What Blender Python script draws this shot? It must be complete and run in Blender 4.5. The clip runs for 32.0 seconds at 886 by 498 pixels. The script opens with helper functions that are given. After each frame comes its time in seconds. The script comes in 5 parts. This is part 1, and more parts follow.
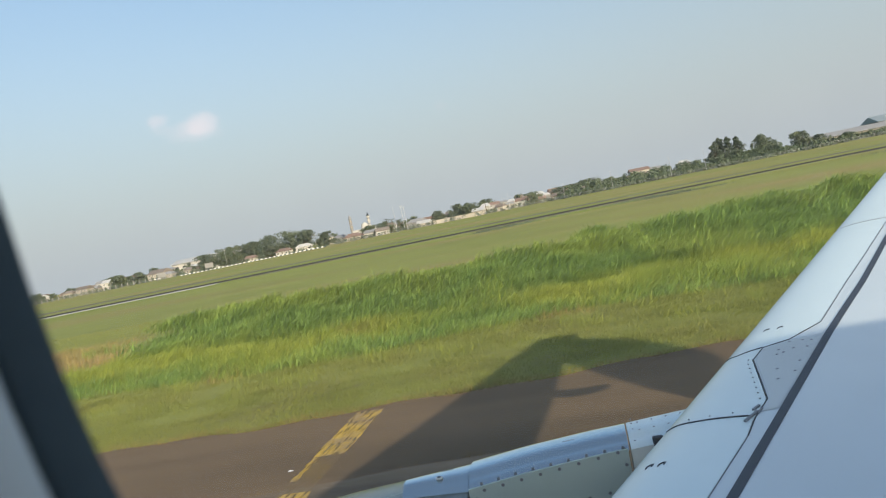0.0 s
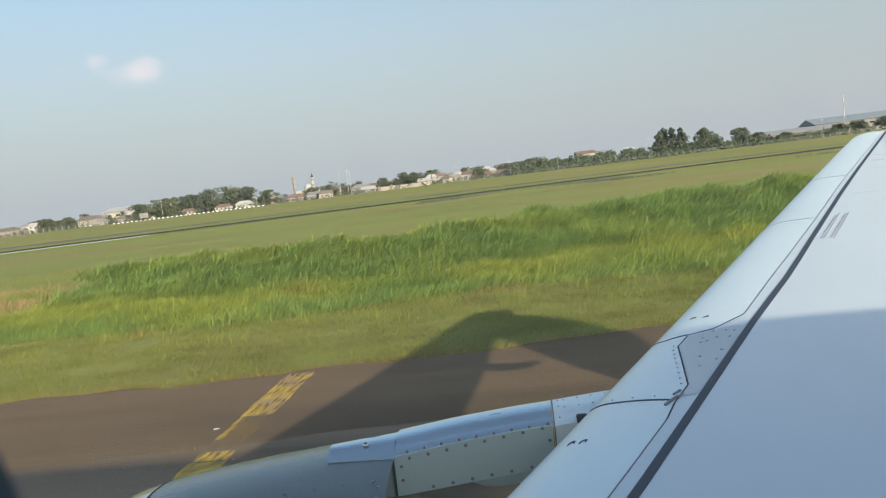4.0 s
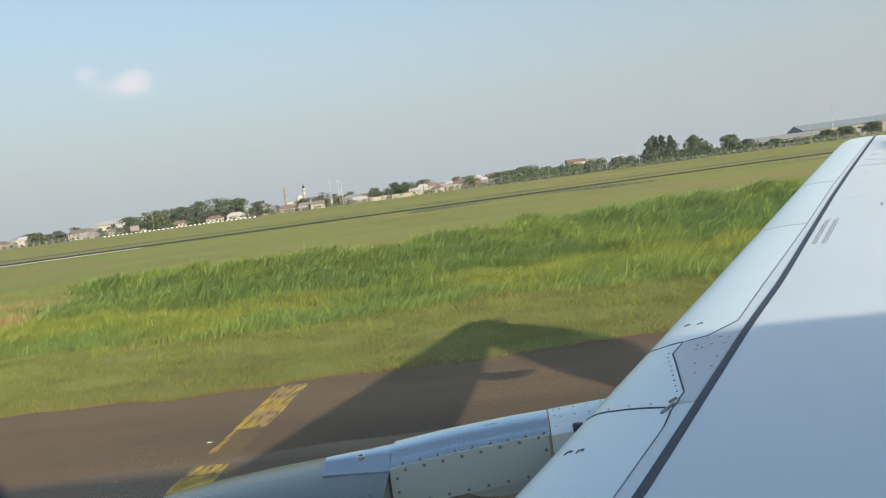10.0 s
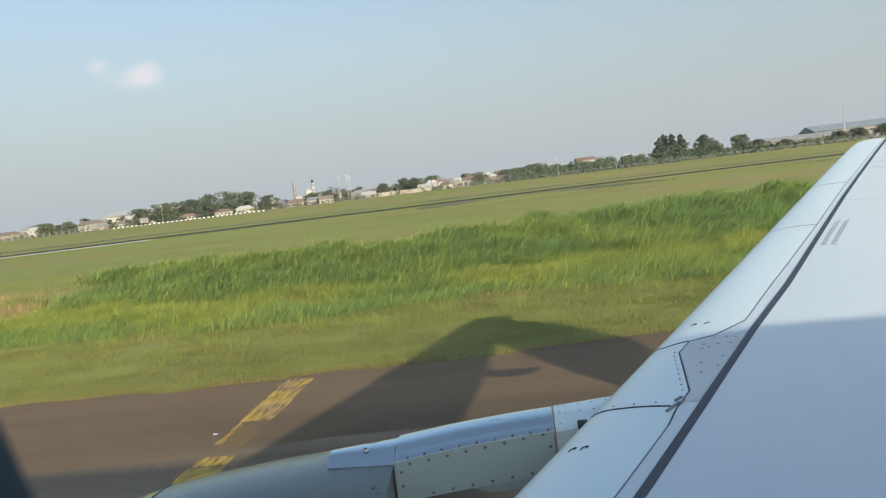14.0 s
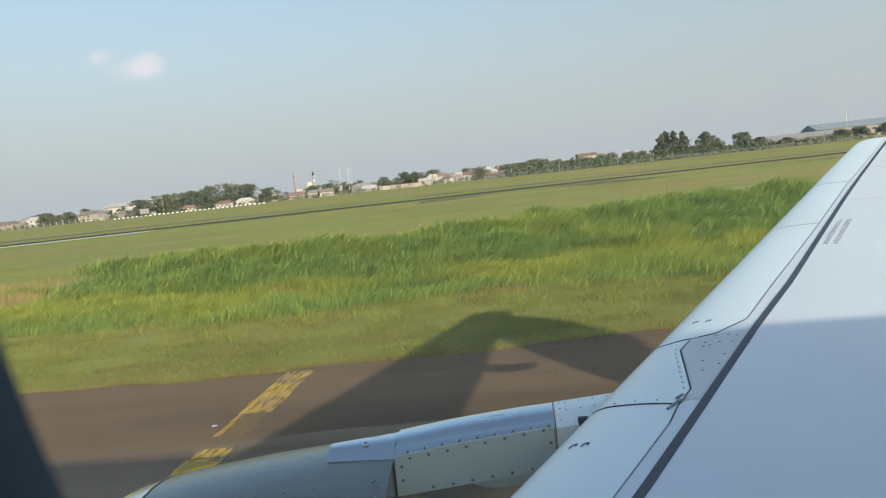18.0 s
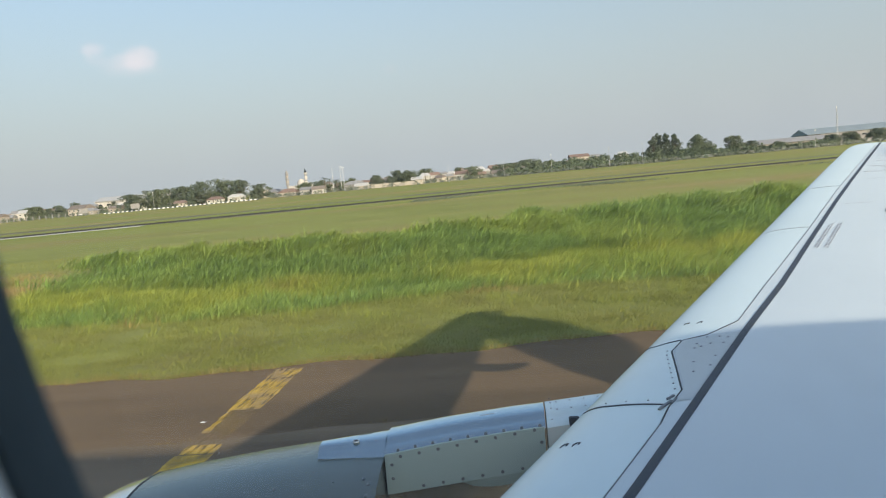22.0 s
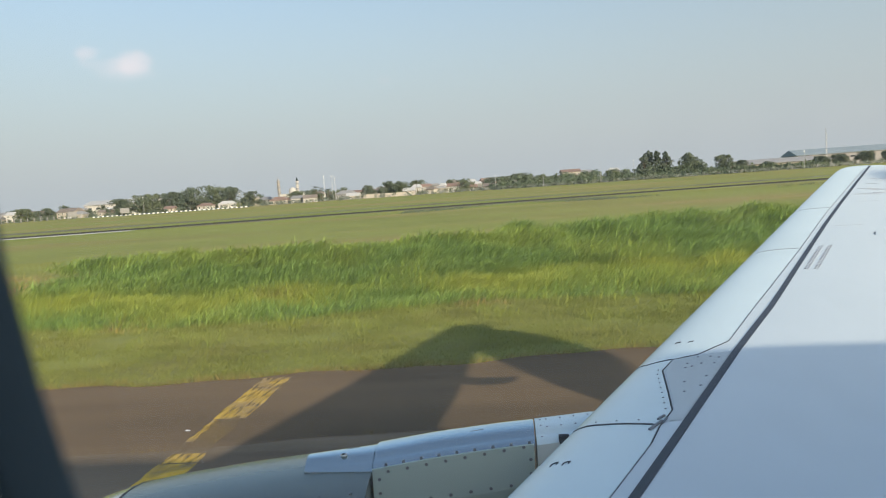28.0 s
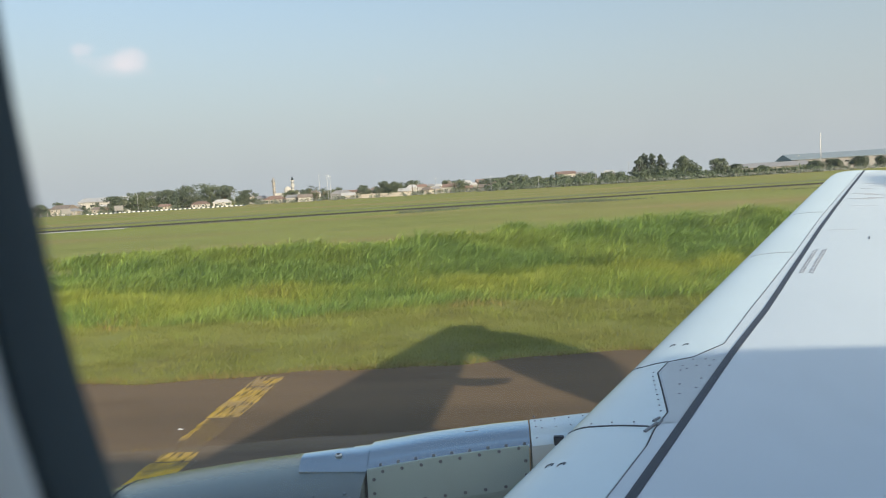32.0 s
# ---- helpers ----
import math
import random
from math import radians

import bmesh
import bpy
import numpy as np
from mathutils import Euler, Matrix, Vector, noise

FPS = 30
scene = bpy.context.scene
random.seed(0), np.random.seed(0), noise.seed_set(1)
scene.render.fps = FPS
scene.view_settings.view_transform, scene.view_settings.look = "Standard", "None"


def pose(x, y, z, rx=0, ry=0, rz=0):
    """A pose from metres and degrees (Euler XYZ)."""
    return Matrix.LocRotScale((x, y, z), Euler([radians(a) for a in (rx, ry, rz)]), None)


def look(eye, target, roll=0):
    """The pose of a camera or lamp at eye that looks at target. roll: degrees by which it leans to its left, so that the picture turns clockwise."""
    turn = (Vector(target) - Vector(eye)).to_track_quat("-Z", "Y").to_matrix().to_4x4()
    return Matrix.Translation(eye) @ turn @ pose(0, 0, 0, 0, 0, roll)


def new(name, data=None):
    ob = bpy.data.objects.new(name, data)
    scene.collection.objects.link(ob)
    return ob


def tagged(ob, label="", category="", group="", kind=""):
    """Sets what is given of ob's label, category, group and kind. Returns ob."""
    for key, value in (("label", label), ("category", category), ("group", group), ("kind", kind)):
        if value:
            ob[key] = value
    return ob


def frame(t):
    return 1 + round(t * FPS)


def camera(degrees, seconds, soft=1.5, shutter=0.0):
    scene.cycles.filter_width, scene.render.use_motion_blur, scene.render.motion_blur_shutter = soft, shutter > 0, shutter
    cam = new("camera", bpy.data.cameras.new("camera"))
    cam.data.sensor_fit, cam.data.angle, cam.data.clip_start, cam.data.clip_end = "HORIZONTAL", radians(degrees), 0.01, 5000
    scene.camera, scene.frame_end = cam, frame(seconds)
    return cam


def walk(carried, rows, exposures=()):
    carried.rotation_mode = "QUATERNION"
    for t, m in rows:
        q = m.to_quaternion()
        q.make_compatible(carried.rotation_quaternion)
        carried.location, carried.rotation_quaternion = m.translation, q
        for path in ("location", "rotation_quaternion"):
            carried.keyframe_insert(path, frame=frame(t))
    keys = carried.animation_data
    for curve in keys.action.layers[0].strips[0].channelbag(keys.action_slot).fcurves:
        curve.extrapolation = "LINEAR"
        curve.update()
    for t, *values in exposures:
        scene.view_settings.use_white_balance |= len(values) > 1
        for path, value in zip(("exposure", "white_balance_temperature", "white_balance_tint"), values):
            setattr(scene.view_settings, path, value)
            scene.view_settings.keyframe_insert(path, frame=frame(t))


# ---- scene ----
cam = camera(62.0, 32.0, soft=1.0)
cam.data.dof.use_dof, cam.data.dof.focus_distance, cam.data.dof.aperture_fstop = True, 9.0, 9.0
# seconds, place, turn: the eye stays at a cabin window and the hand only sways
PATH = (
    (0, 0.0220, -0.0165, 4.5015, 87.344, 10.959, 10.061), (0.5, 0.0234, -0.0179, 4.4997, 87.132, 10.960, 10.540), (1, 0.0257, -0.0174, 4.5003, 86.954, 10.392, 10.303),
    (1.5, 0.0280, -0.0130, 4.5094, 86.664, 9.248, 9.171), (2, 0.0269, -0.0108, 4.5059, 86.046, 8.237, 7.911), (2.5, 0.0248, -0.0085, 4.5064, 85.595, 7.202, 6.656),
    (3, 0.0268, -0.0087, 4.5001, 85.144, 6.870, 5.869), (3.5, 0.0261, -0.0079, 4.5026, 84.695, 6.589, 5.651), (5.5, 0.0174, -0.0090, 4.5003, 83.796, 6.166, 6.971),
    (6, 0.0191, -0.0111, 4.4963, 83.709, 6.060, 7.376), (6.5, 0.0191, -0.0128, 4.4964, 83.567, 6.009, 7.664), (7, 0.0179, -0.0134, 4.4952, 83.582, 5.871, 7.861),
    (7.5, 0.0191, -0.0141, 4.4907, 83.591, 5.857, 7.988), (8, 0.0197, -0.0124, 4.4905, 83.683, 5.968, 7.979), (8.5, 0.0174, -0.0109, 4.4922, 83.910, 6.147, 7.535),
    (9, 0.0175, -0.0066, 4.4956, 84.242, 6.650, 6.780), (9.5, 0.0177, -0.0017, 4.5035, 84.668, 6.895, 5.877), (10, 0.0161, -0.0013, 4.5058, 84.996, 7.095, 5.156),
    (10.5, 0.0170, -0.0020, 4.5037, 85.169, 7.095, 4.905), (11, 0.0185, -0.0031, 4.5051, 85.246, 7.028, 4.986), (11.5, 0.0210, -0.0059, 4.5016, 85.157, 6.961, 5.198),
    (12, 0.0212, -0.0083, 4.4983, 85.038, 6.701, 5.420), (12.5, 0.0195, -0.0085, 4.4981, 85.023, 6.587, 5.531), (13, 0.0182, -0.0079, 4.5006, 84.933, 6.550, 5.622),
    (13.5, 0.0167, -0.0073, 4.4997, 84.912, 6.434, 5.676), (14, 0.0180, -0.0057, 4.5009, 84.790, 6.321, 5.833), (14.5, 0.0164, -0.0067, 4.5020, 84.703, 6.243, 6.028),
    (15, 0.0145, -0.0085, 4.5047, 84.501, 6.168, 6.301), (15.5, 0.0149, -0.0080, 4.5014, 84.376, 6.128, 6.423), (17.5, 0.0059, -0.0002, 4.5040, 84.288, 5.851, 5.997),
    (18, 0.0062, -0.0005, 4.5044, 84.357, 5.678, 5.905), (18.5, 0.0056, -0.0016, 4.4996, 84.364, 5.642, 5.722), (19, 0.0029, 0.0003, 4.4997, 84.449, 5.435, 5.511),
    (19.5, 0.0018, 0.0023, 4.4984, 84.455, 5.402, 5.306), (20, 0.0005, 0.0007, 4.5006, 84.429, 5.307, 5.124), (20.5, 0.0014, -0.0004, 4.5020, 84.380, 5.233, 5.014),
    (21, 0.0019, -0.0020, 4.5021, 84.294, 5.129, 5.026), (21.5, 0.0013, 0.0014, 4.5027, 84.231, 4.999, 5.162), (22, -0.0037, 0.0035, 4.5007, 84.230, 4.850, 5.317),
    (22.5, -0.0093, 0.0035, 4.4992, 84.382, 4.469, 5.402), (23, -0.0098, 0.0054, 4.4971, 84.456, 4.143, 5.590), (23.5, -0.0143, 0.0042, 4.4950, 84.651, 3.631, 5.727),
    (24, -0.0179, 0.0039, 4.4954, 84.828, 3.174, 5.926), (24.5, -0.0181, 0.0037, 4.4981, 84.873, 2.743, 6.252), (25, -0.0206, 0.0013, 4.4932, 84.870, 2.365, 6.571),
    (25.5, -0.0254, 0.0037, 4.4944, 84.654, 2.446, 6.948), (27.5, -0.0149, 0.0159, 4.5079, 84.775, 3.674, 5.406), (28, -0.0185, 0.0151, 4.5117, 85.098, 3.484, 4.680),
    (28.5, -0.0205, 0.0169, 4.5135, 85.257, 3.415, 4.318), (29, -0.0243, 0.0165, 4.5131, 85.220, 3.335, 4.193), (29.5, -0.0271, 0.0177, 4.5169, 85.145, 3.095, 4.237),
    (30, -0.0240, 0.0159, 4.5126, 85.075, 3.211, 4.405), (30.5, -0.0216, 0.0165, 4.5110, 85.069, 3.074, 4.497), (31, -0.0240, 0.0142, 4.5056, 85.061, 3.065, 4.453),
    (31.5, -0.0259, 0.0146, 4.5082, 85.113, 2.950, 4.422), (32, -0.0286, 0.0169, 4.5101, 85.132, 2.908, 4.319),
)
# the aircraft, and the eye in it, sit a little nose up on the level field
NOSE_UP = radians(0.5)
TRIM = Matrix.Translation((0, 0, 4.5)) @ Matrix.Rotation(NOSE_UP, 4, "Y") @ Matrix.Translation((0, 0, -4.5))
walk(cam, [(t, TRIM @ pose(x, y, z, a, b, c)) for t, x, y, z, a, b, c in PATH])
# ---------------------------------------------------------------- light
SUN_WAY = Vector((-1.79, 2.32, -1.0))            # low evening sun from behind the aircraft's far side
sun = new("sun", bpy.data.lights.new("sun", "SUN"))
sun.data.energy, sun.data.angle, sun.data.color = 4.1, radians(0.6), (1.0, 0.86, 0.66)
sun.matrix_world = look((0, 0, 60), Vector((0, 0, 60)) + SUN_WAY)
scene.view_settings.exposure = 0.42


def build_sky():
    w = bpy.data.worlds.new("evening_sky")
    scene.world = w
    w.use_nodes = True
    nt = w.node_tree
    nt.nodes.clear()
    N, L = nt.nodes.new, nt.links.new
    out, bg = N("ShaderNodeOutputWorld"), N("ShaderNodeBackground")
    sky = N("ShaderNodeTexSky")
    sky.sky_type, sky.sun_disc = "NISHITA", False
    sky.sun_elevation = math.atan(1 / math.hypot(1.79, 2.32))
    sky.sun_rotation = math.atan2(1.79, -2.32)
    sky.altitude, sky.air_density, sky.dust_density, sky.ozone_density = 10, 1.3, 2.4, 2.7
    # a hazy veil that thickens towards the horizon, and one small cumulus
    co, sep = N("ShaderNodeTexCoord"), N("ShaderNodeSeparateXYZ")
    L(co.outputs["Generated"], sep.inputs[0])
    veil = N("ShaderNodeMapRange")
    veil.interpolation_type = "SMOOTHSTEP"
    veil.inputs["From Min"].default_value, veil.inputs["From Max"].default_value = -0.02, 0.44
    veil.inputs["To Min"].default_value, veil.inputs["To Max"].default_value = VEIL_LOW, VEIL_HIGH
    L(sep.outputs[2], veil.inputs["Value"])
    mix = N("ShaderNodeMix")
    mix.data_type = "RGBA"
    mix.inputs["B"].default_value = (*VEIL, 1)
    L(veil.outputs[0], mix.inputs["Factor"])
    L(sky.outputs[0], mix.inputs["A"])
    last = mix.outputs["Result"]
    for az, el, wide, high, amount in ((-26.7, 10.15, 1.9, 1.0, 0.62), (-28.0, 9.95, 2.3, 0.8, 0.52), (-29.3, 10.75, 1.05, 0.65, 0.5), (-27.2, 9.4, 2.8, 0.7, 0.26), (-8.6, 8.3, 0.9, 0.5, 0.14)):
        a, e = radians(az), radians(el)
        way = Vector((math.sin(a) * math.cos(e), math.cos(a) * math.cos(e), math.sin(e)))
        side = Vector((math.cos(a), -math.sin(a), 0))
        up = side.cross(way)
        nz = N("ShaderNodeTexNoise")
        nz.inputs["Scale"].default_value, nz.inputs["Detail"].default_value = 22, 5
        L(co.outputs["Generated"], nz.inputs["Vector"])
        total = None
        for axis, size in ((side, math.sin(radians(wide))), (up, math.sin(radians(high)))):
            d = N("ShaderNodeVectorMath")
            d.operation = "DOT_PRODUCT"
            d.inputs[1].default_value = axis / size
            sub = N("ShaderNodeVectorMath")
            sub.operation = "SUBTRACT"
            sub.inputs[1].default_value = way
            L(co.outputs["Generated"], sub.inputs[0])
            L(sub.outputs[0], d.inputs[0])
            sq = N("ShaderNodeMath")
            sq.operation = "MULTIPLY"
            L(d.outputs["Value"], sq.inputs[0])
            L(d.outputs["Value"], sq.inputs[1])
            if total is None:
                total = sq.outputs[0]
            else:
                add = N("ShaderNodeMath")
                L(total, add.inputs[0])
                L(sq.outputs[0], add.inputs[1])
                total = add.outputs[0]
        front = N("ShaderNodeVectorMath")
        front.operation = "DOT_PRODUCT"
        front.inputs[1].default_value = way
        L(co.outputs["Generated"], front.inputs[0])
        ahead = N("ShaderNodeMath")
        ahead.operation = "GREATER_THAN"
        ahead.inputs[1].default_value = 0
        L(front.outputs["Value"], ahead.inputs[0])
        rag = N("ShaderNodeMath")
        rag.operation = "MULTIPLY_ADD"
        rag.inputs[1].default_value, rag.inputs[2].default_value = 2.4, -1.2
        L(nz.outputs[0], rag.inputs[0])
        add = N("ShaderNodeMath")
        L(total, add.inputs[0])
        L(rag.outputs[0], add.inputs[1])
        edge = N("ShaderNodeMapRange")
        edge.interpolation_type = "SMOOTHSTEP"
        edge.inputs["From Min"].default_value, edge.inputs["From Max"].default_value = 0.95, -0.25
        edge.inputs["To Max"].default_value = amount
        L(add.outputs[0], edge.inputs["Value"])
        fac = N("ShaderNodeMath")
        fac.operation = "MULTIPLY"
        L(edge.outputs[0], fac.inputs[0])
        L(ahead.outputs[0], fac.inputs[1])
        m = N("ShaderNodeMix")
        m.data_type = "RGBA"
        m.inputs["B"].default_value = (*CLOUD, 1)
        L(fac.outputs[0], m.inputs["Factor"])
        L(last, m.inputs["A"])
        last = m.outputs["Result"]
    bg.inputs["Strength"].default_value = 0.151
    L(last, bg.inputs["Color"])
    L(bg.outputs[0], out.inputs[0])


VEIL, CLOUD, VEIL_LOW, VEIL_HIGH = (2.64, 2.87, 3.08), (4.75, 4.35, 4.5), 0.94, 0.12
build_sky()


# ---------------------------------------------------------------- materials
def surf(name, base, rough=0.7, metal=0.0, spread=0.18, big=0.8, fine=14.0, bump=0.0, second=None, share=0.5, island=0.0, piece=0.0, spec=0.4, stretch=(1, 1, 1), streak=0.0):
    """A surface with variation at two scales, an optional second colour in patches, relief, and a change from piece to piece."""
    m = bpy.data.materials.new(name)
    m.use_nodes = True
    nt = m.node_tree
    N, L = nt.nodes.new, nt.links.new
    p = nt.nodes["Principled BSDF"]
    p.inputs["Roughness"].default_value, p.inputs["Metallic"].default_value = rough, metal
    p.inputs["Specular IOR Level"].default_value = spec
    co, mp = N("ShaderNodeTexCoord"), N("ShaderNodeMapping")
    mp.inputs["Scale"].default_value = stretch
    L(co.outputs["Object"], mp.inputs[0])

    def noise_at(scale, detail=4):
        n = N("ShaderNodeTexNoise")
        n.inputs["Scale"].default_value, n.inputs["Detail"].default_value = scale, detail
        L(mp.outputs[0], n.inputs["Vector"])
        return n.outputs[0]

    col = N("ShaderNodeRGB")
    col.outputs[0].default_value = (*base, 1)
    last = col.outputs[0]
    if second:
        r = N("ShaderNodeMapRange")
        r.inputs["From Min"].default_value, r.inputs["From Max"].default_value = 0.62 - 0.3 * share, 0.75 - 0.3 * share
        L(noise_at(big * 0.6, 6), r.inputs["Value"])
        mx = N("ShaderNodeMix")
        mx.data_type = "RGBA"
        mx.inputs["B"].default_value = (*second, 1)
        L(r.outputs[0], mx.inputs["Factor"])
        L(last, mx.inputs["A"])
        last = mx.outputs["Result"]
    value = None
    terms = [(noise_at(big), spread), (noise_at(fine, 6), spread)]
    if streak:                                    # long faint wheel and weather streaks along x
        sm, sn = N("ShaderNodeMapping"), N("ShaderNodeTexNoise")
        sm.inputs["Scale"].default_value = (0.035, 1.9, 1)
        sn.inputs["Scale"].default_value, sn.inputs["Detail"].default_value = 1.0, 5
        L(co.outputs["Object"], sm.inputs[0])
        L(sm.outputs[0], sn.inputs["Vector"])
        terms.append((sn.outputs[0], streak))
    if island:
        g = N("ShaderNodeNewGeometry")
        terms.append((g.outputs["Random Per Island"], island))
    if piece:
        o = N("ShaderNodeObjectInfo")
        terms.append((o.outputs["Random"], piece))
    for sock, amount in terms:
        r = N("ShaderNodeMath")
        r.operation = "MULTIPLY_ADD"
        r.inputs[1].default_value = 2 * amount
        r.inputs[2].default_value = -amount
        L(sock, r.inputs[0])
        if value is None:
            value = r.outputs[0]
        else:
            a = N("ShaderNodeMath")
            L(value, a.inputs[0])
            L(r.outputs[0], a.inputs[1])
            value = a.outputs[0]
    one = N("ShaderNodeMath")
    one.inputs[1].default_value = 1.0
    L(value, one.inputs[0])
    h = N("ShaderNodeHueSaturation")
    L(one.outputs[0], h.inputs["Value"])
    L(last, h.inputs["Color"])
    L(h.outputs[0], p.inputs["Base Color"])
    if bump:
        b = N("ShaderNodeBump")
        b.inputs["Strength"].default_value = bump
        b.inputs["Distance"].default_value = 0.02
        L(noise_at(fine * 2, 6), b.inputs["Height"])
        L(b.outputs[0], p.inputs["Normal"])
    return m


def leafy(name, base, second, island=0.35, big=0.12, share=0.5, spread=0.12, thin_share=0.1):
    m = surf(name, base, 0.6, spread=spread, big=big, fine=1.5, second=second, share=share, island=island, spec=0.25)
    p = m.node_tree.nodes["Principled BSDF"]
    nt = m.node_tree
    thin, mixed = nt.nodes.new("ShaderNodeBsdfTranslucent"), nt.nodes.new("ShaderNodeMixShader")
    mixed.inputs[0].default_value = thin_share
    nt.links.new(p.inputs["Base Color"].links[0].from_socket, thin.inputs[0])
    nt.links.new(p.outputs[0], mixed.inputs[1])
    nt.links.new(thin.outputs[0], mixed.inputs[2])
    nt.links.new(mixed.outputs[0], nt.nodes["Material Output"].inputs[0])
    return m


WING_GREY = surf("aircraft grey paint", (0.685, 0.757, 0.788), 0.22, spec=1.0, spread=0.05, big=0.7, fine=9, stretch=(1, .35, 1))
SLAT_GREY = surf("slat pale paint", (0.80, 0.925, 0.935), 0.22, spec=1.0, spread=0.06, big=1.2, fine=12)
PLATE_GREY = surf("bare plate grey", (0.58, 0.635, 0.65), 0.45, spread=0.06, big=3, fine=20)
SEAM = surf("dark sealant", (0.05, 0.055, 0.065), 0.7, spread=0.2, big=3, fine=30)
STRIPE = surf("black walkway line", (0.045, 0.055, 0.075), 0.6, spread=0.12, big=4, fine=40)
MARK = surf("worn stencil grey", (0.30, 0.32, 0.35), 0.6, spread=0.2, big=6, fine=50)
COWL = surf("engine cowl dark gloss paint", (0.215, 0.240, 0.222), 0.27, 0.5, spec=1.0, spread=0.07, big=1.0, fine=8)
COWL_TOP = surf("fairing bright metal", (0.56, 0.65, 0.70), 0.12, 0.9, spread=0.05, big=1.5, fine=9)
PANEL = surf("access panel grey green", (0.46, 0.585, 0.56), 0.4, spread=0.05, big=1.2, fine=10)
LIP = surf("polished inlet lip", (0.72, 0.75, 0.78), 0.18, 0.8, spread=0.03, big=2, fine=10)
FASTENER = surf("dark fastener", (0.21, 0.23, 0.25), 0.5, 0.4, spread=0.1, big=8, fine=40)
BODY = surf("fuselage white paint", (0.74, 0.75, 0.76), 0.35, spread=0.03, big=0.6, fine=6)
LINER = surf("cabin liner grey plastic", (0.80, 0.83, 0.84), 0.6, spread=0.05, big=5, fine=90, bump=0.03)
GASKET = surf("dark window gasket", (0.072, 0.105, 0.125), 0.75, spread=0.1, big=12, fine=120)
CARPET = surf("cabin carpet", (0.22, 0.23, 0.26), 0.95, spread=0.2, big=6, fine=90)
TYRE = surf("tyre rubber", (0.025, 0.025, 0.026), 0.85, spread=0.15, big=5, fine=50)

ASPHALT = surf("taxiway asphalt", (0.176, 0.125, 0.076), 0.95, spec=0.12, spread=0.26, big=0.16, fine=22, bump=0.25, second=(0.118, 0.087, 0.054), share=0.5, stretch=(0.5, 1.4, 1), streak=0.28)
LANE = surf("taxiway lane asphalt", (0.205, 0.160, 0.112), 0.95, spec=0.12, spread=0.22, big=0.2, fine=20, bump=0.25, second=(0.150, 0.116, 0.080), share=0.5, stretch=(0.4, 1.3, 1), streak=0.4)
RUNWAY = surf("runway asphalt", (0.085, 0.077, 0.058), 1.0, spec=0.03, spread=0.2, big=0.05, fine=6, second=(0.070, 0.064, 0.05))
CONCRETE = surf("apron concrete", (0.20, 0.165, 0.13), 0.9, spread=0.14, big=0.08, fine=14, bump=0.2, second=(0.13, 0.11, 0.09), share=0.45)
DIRT = surf("bare dirt verge", (0.15, 0.14, 0.075), 0.95, spread=0.3, big=0.08, fine=2.0, second=(0.20, 0.21, 0.07), share=0.55)
PALE = surf("pale paved strip", (0.42, 0.41, 0.38), 0.85, spread=0.12, big=0.2, fine=4)
YELLOW = surf("worn yellow marking", (0.68, 0.43, 0.035), 0.75, spread=0.2, big=1.5, fine=16, second=(0.20, 0.14, 0.05), share=0.42)
BLACK = surf("black marking border", (0.03, 0.03, 0.03), 0.8, spread=0.2, big=2, fine=20)
TURF = surf("airfield turf", (0.262, 0.282, 0.080), 1.0, spec=0.08, spread=0.26, streak=0.5, big=0.045, fine=0.5, bump=0.2, second=(0.335, 0.282, 0.112), share=0.5, stretch=(0.35, 1.0, 1))
LUSH = surf("lush airfield turf", (0.255, 0.292, 0.070), 1.0, spec=0.08, spread=0.24, streak=0.25, big=0.05, fine=0.8, bump=0.2, second=(0.295, 0.280, 0.085), share=0.5, stretch=(0.4, 1.0, 1))
VERGE = surf("verge soil and thatch", (0.235, 0.25, 0.06), 0.95, spread=0.25, big=0.3, fine=7, bump=0.4, second=(0.175, 0.16, 0.05), share=0.4)
LAWN = leafy("short grass", (0.272, 0.296, 0.072), (0.300, 0.308, 0.084), .06, big=0.45, spread=0.24, thin_share=0.35)
YELLOW_GRASS = leafy("sunlit yellow green grass", (0.355, 0.395, 0.072), (0.285, 0.365, 0.070), .32, big=0.3, thin_share=0.3)
REED = leafy("reed leaves", (0.225, 0.335, 0.085), (0.295, 0.380, 0.085), 0.5, big=0.25, thin_share=0.3)
MEADOW = leafy("meadow grass", (0.245, 0.262, 0.070), (0.285, 0.262, 0.080), 0.08, big=0.05, thin_share=0.3)
BROWN_GRASS = leafy("dead brown grass", (0.36, 0.270, 0.12), (0.32, 0.25, 0.09), 0.4, big=0.4)
STRAW = leafy("dry straw", (0.33, 0.24, 0.09), (0.24, 0.18, 0.06), big=0.5)
LEAF = leafy("dark tree leaves", (0.120, 0.148, 0.104), (0.132, 0.152, 0.104), 0.10, big=0.15, thin_share=0.12)
LEAF_PALE = leafy("paler tree leaves", (0.134, 0.162, 0.100), (0.140, 0.162, 0.100), 0.10, big=0.15, thin_share=0.12)
SCRUB = leafy("hedge scrub leaves", (0.112, 0.145, 0.088), (0.120, 0.148, 0.088), 0.12, big=0.08, thin_share=0.12)
BARK = surf("grey bark", (0.11, 0.085, 0.06), 0.95, spread=0.2, big=1, fine=6, bump=0.5)
WALLS = [surf("plaster " + n, c, 0.85, spread=0.08, big=0.3, fine=3, piece=0.06) for n, c in
         (("white", (0.50, 0.48, 0.44)), ("cream", (0.47, 0.43, 0.365)), ("grey", (0.30, 0.29, 0.28)), ("buff", (0.36, 0.325, 0.275)))]
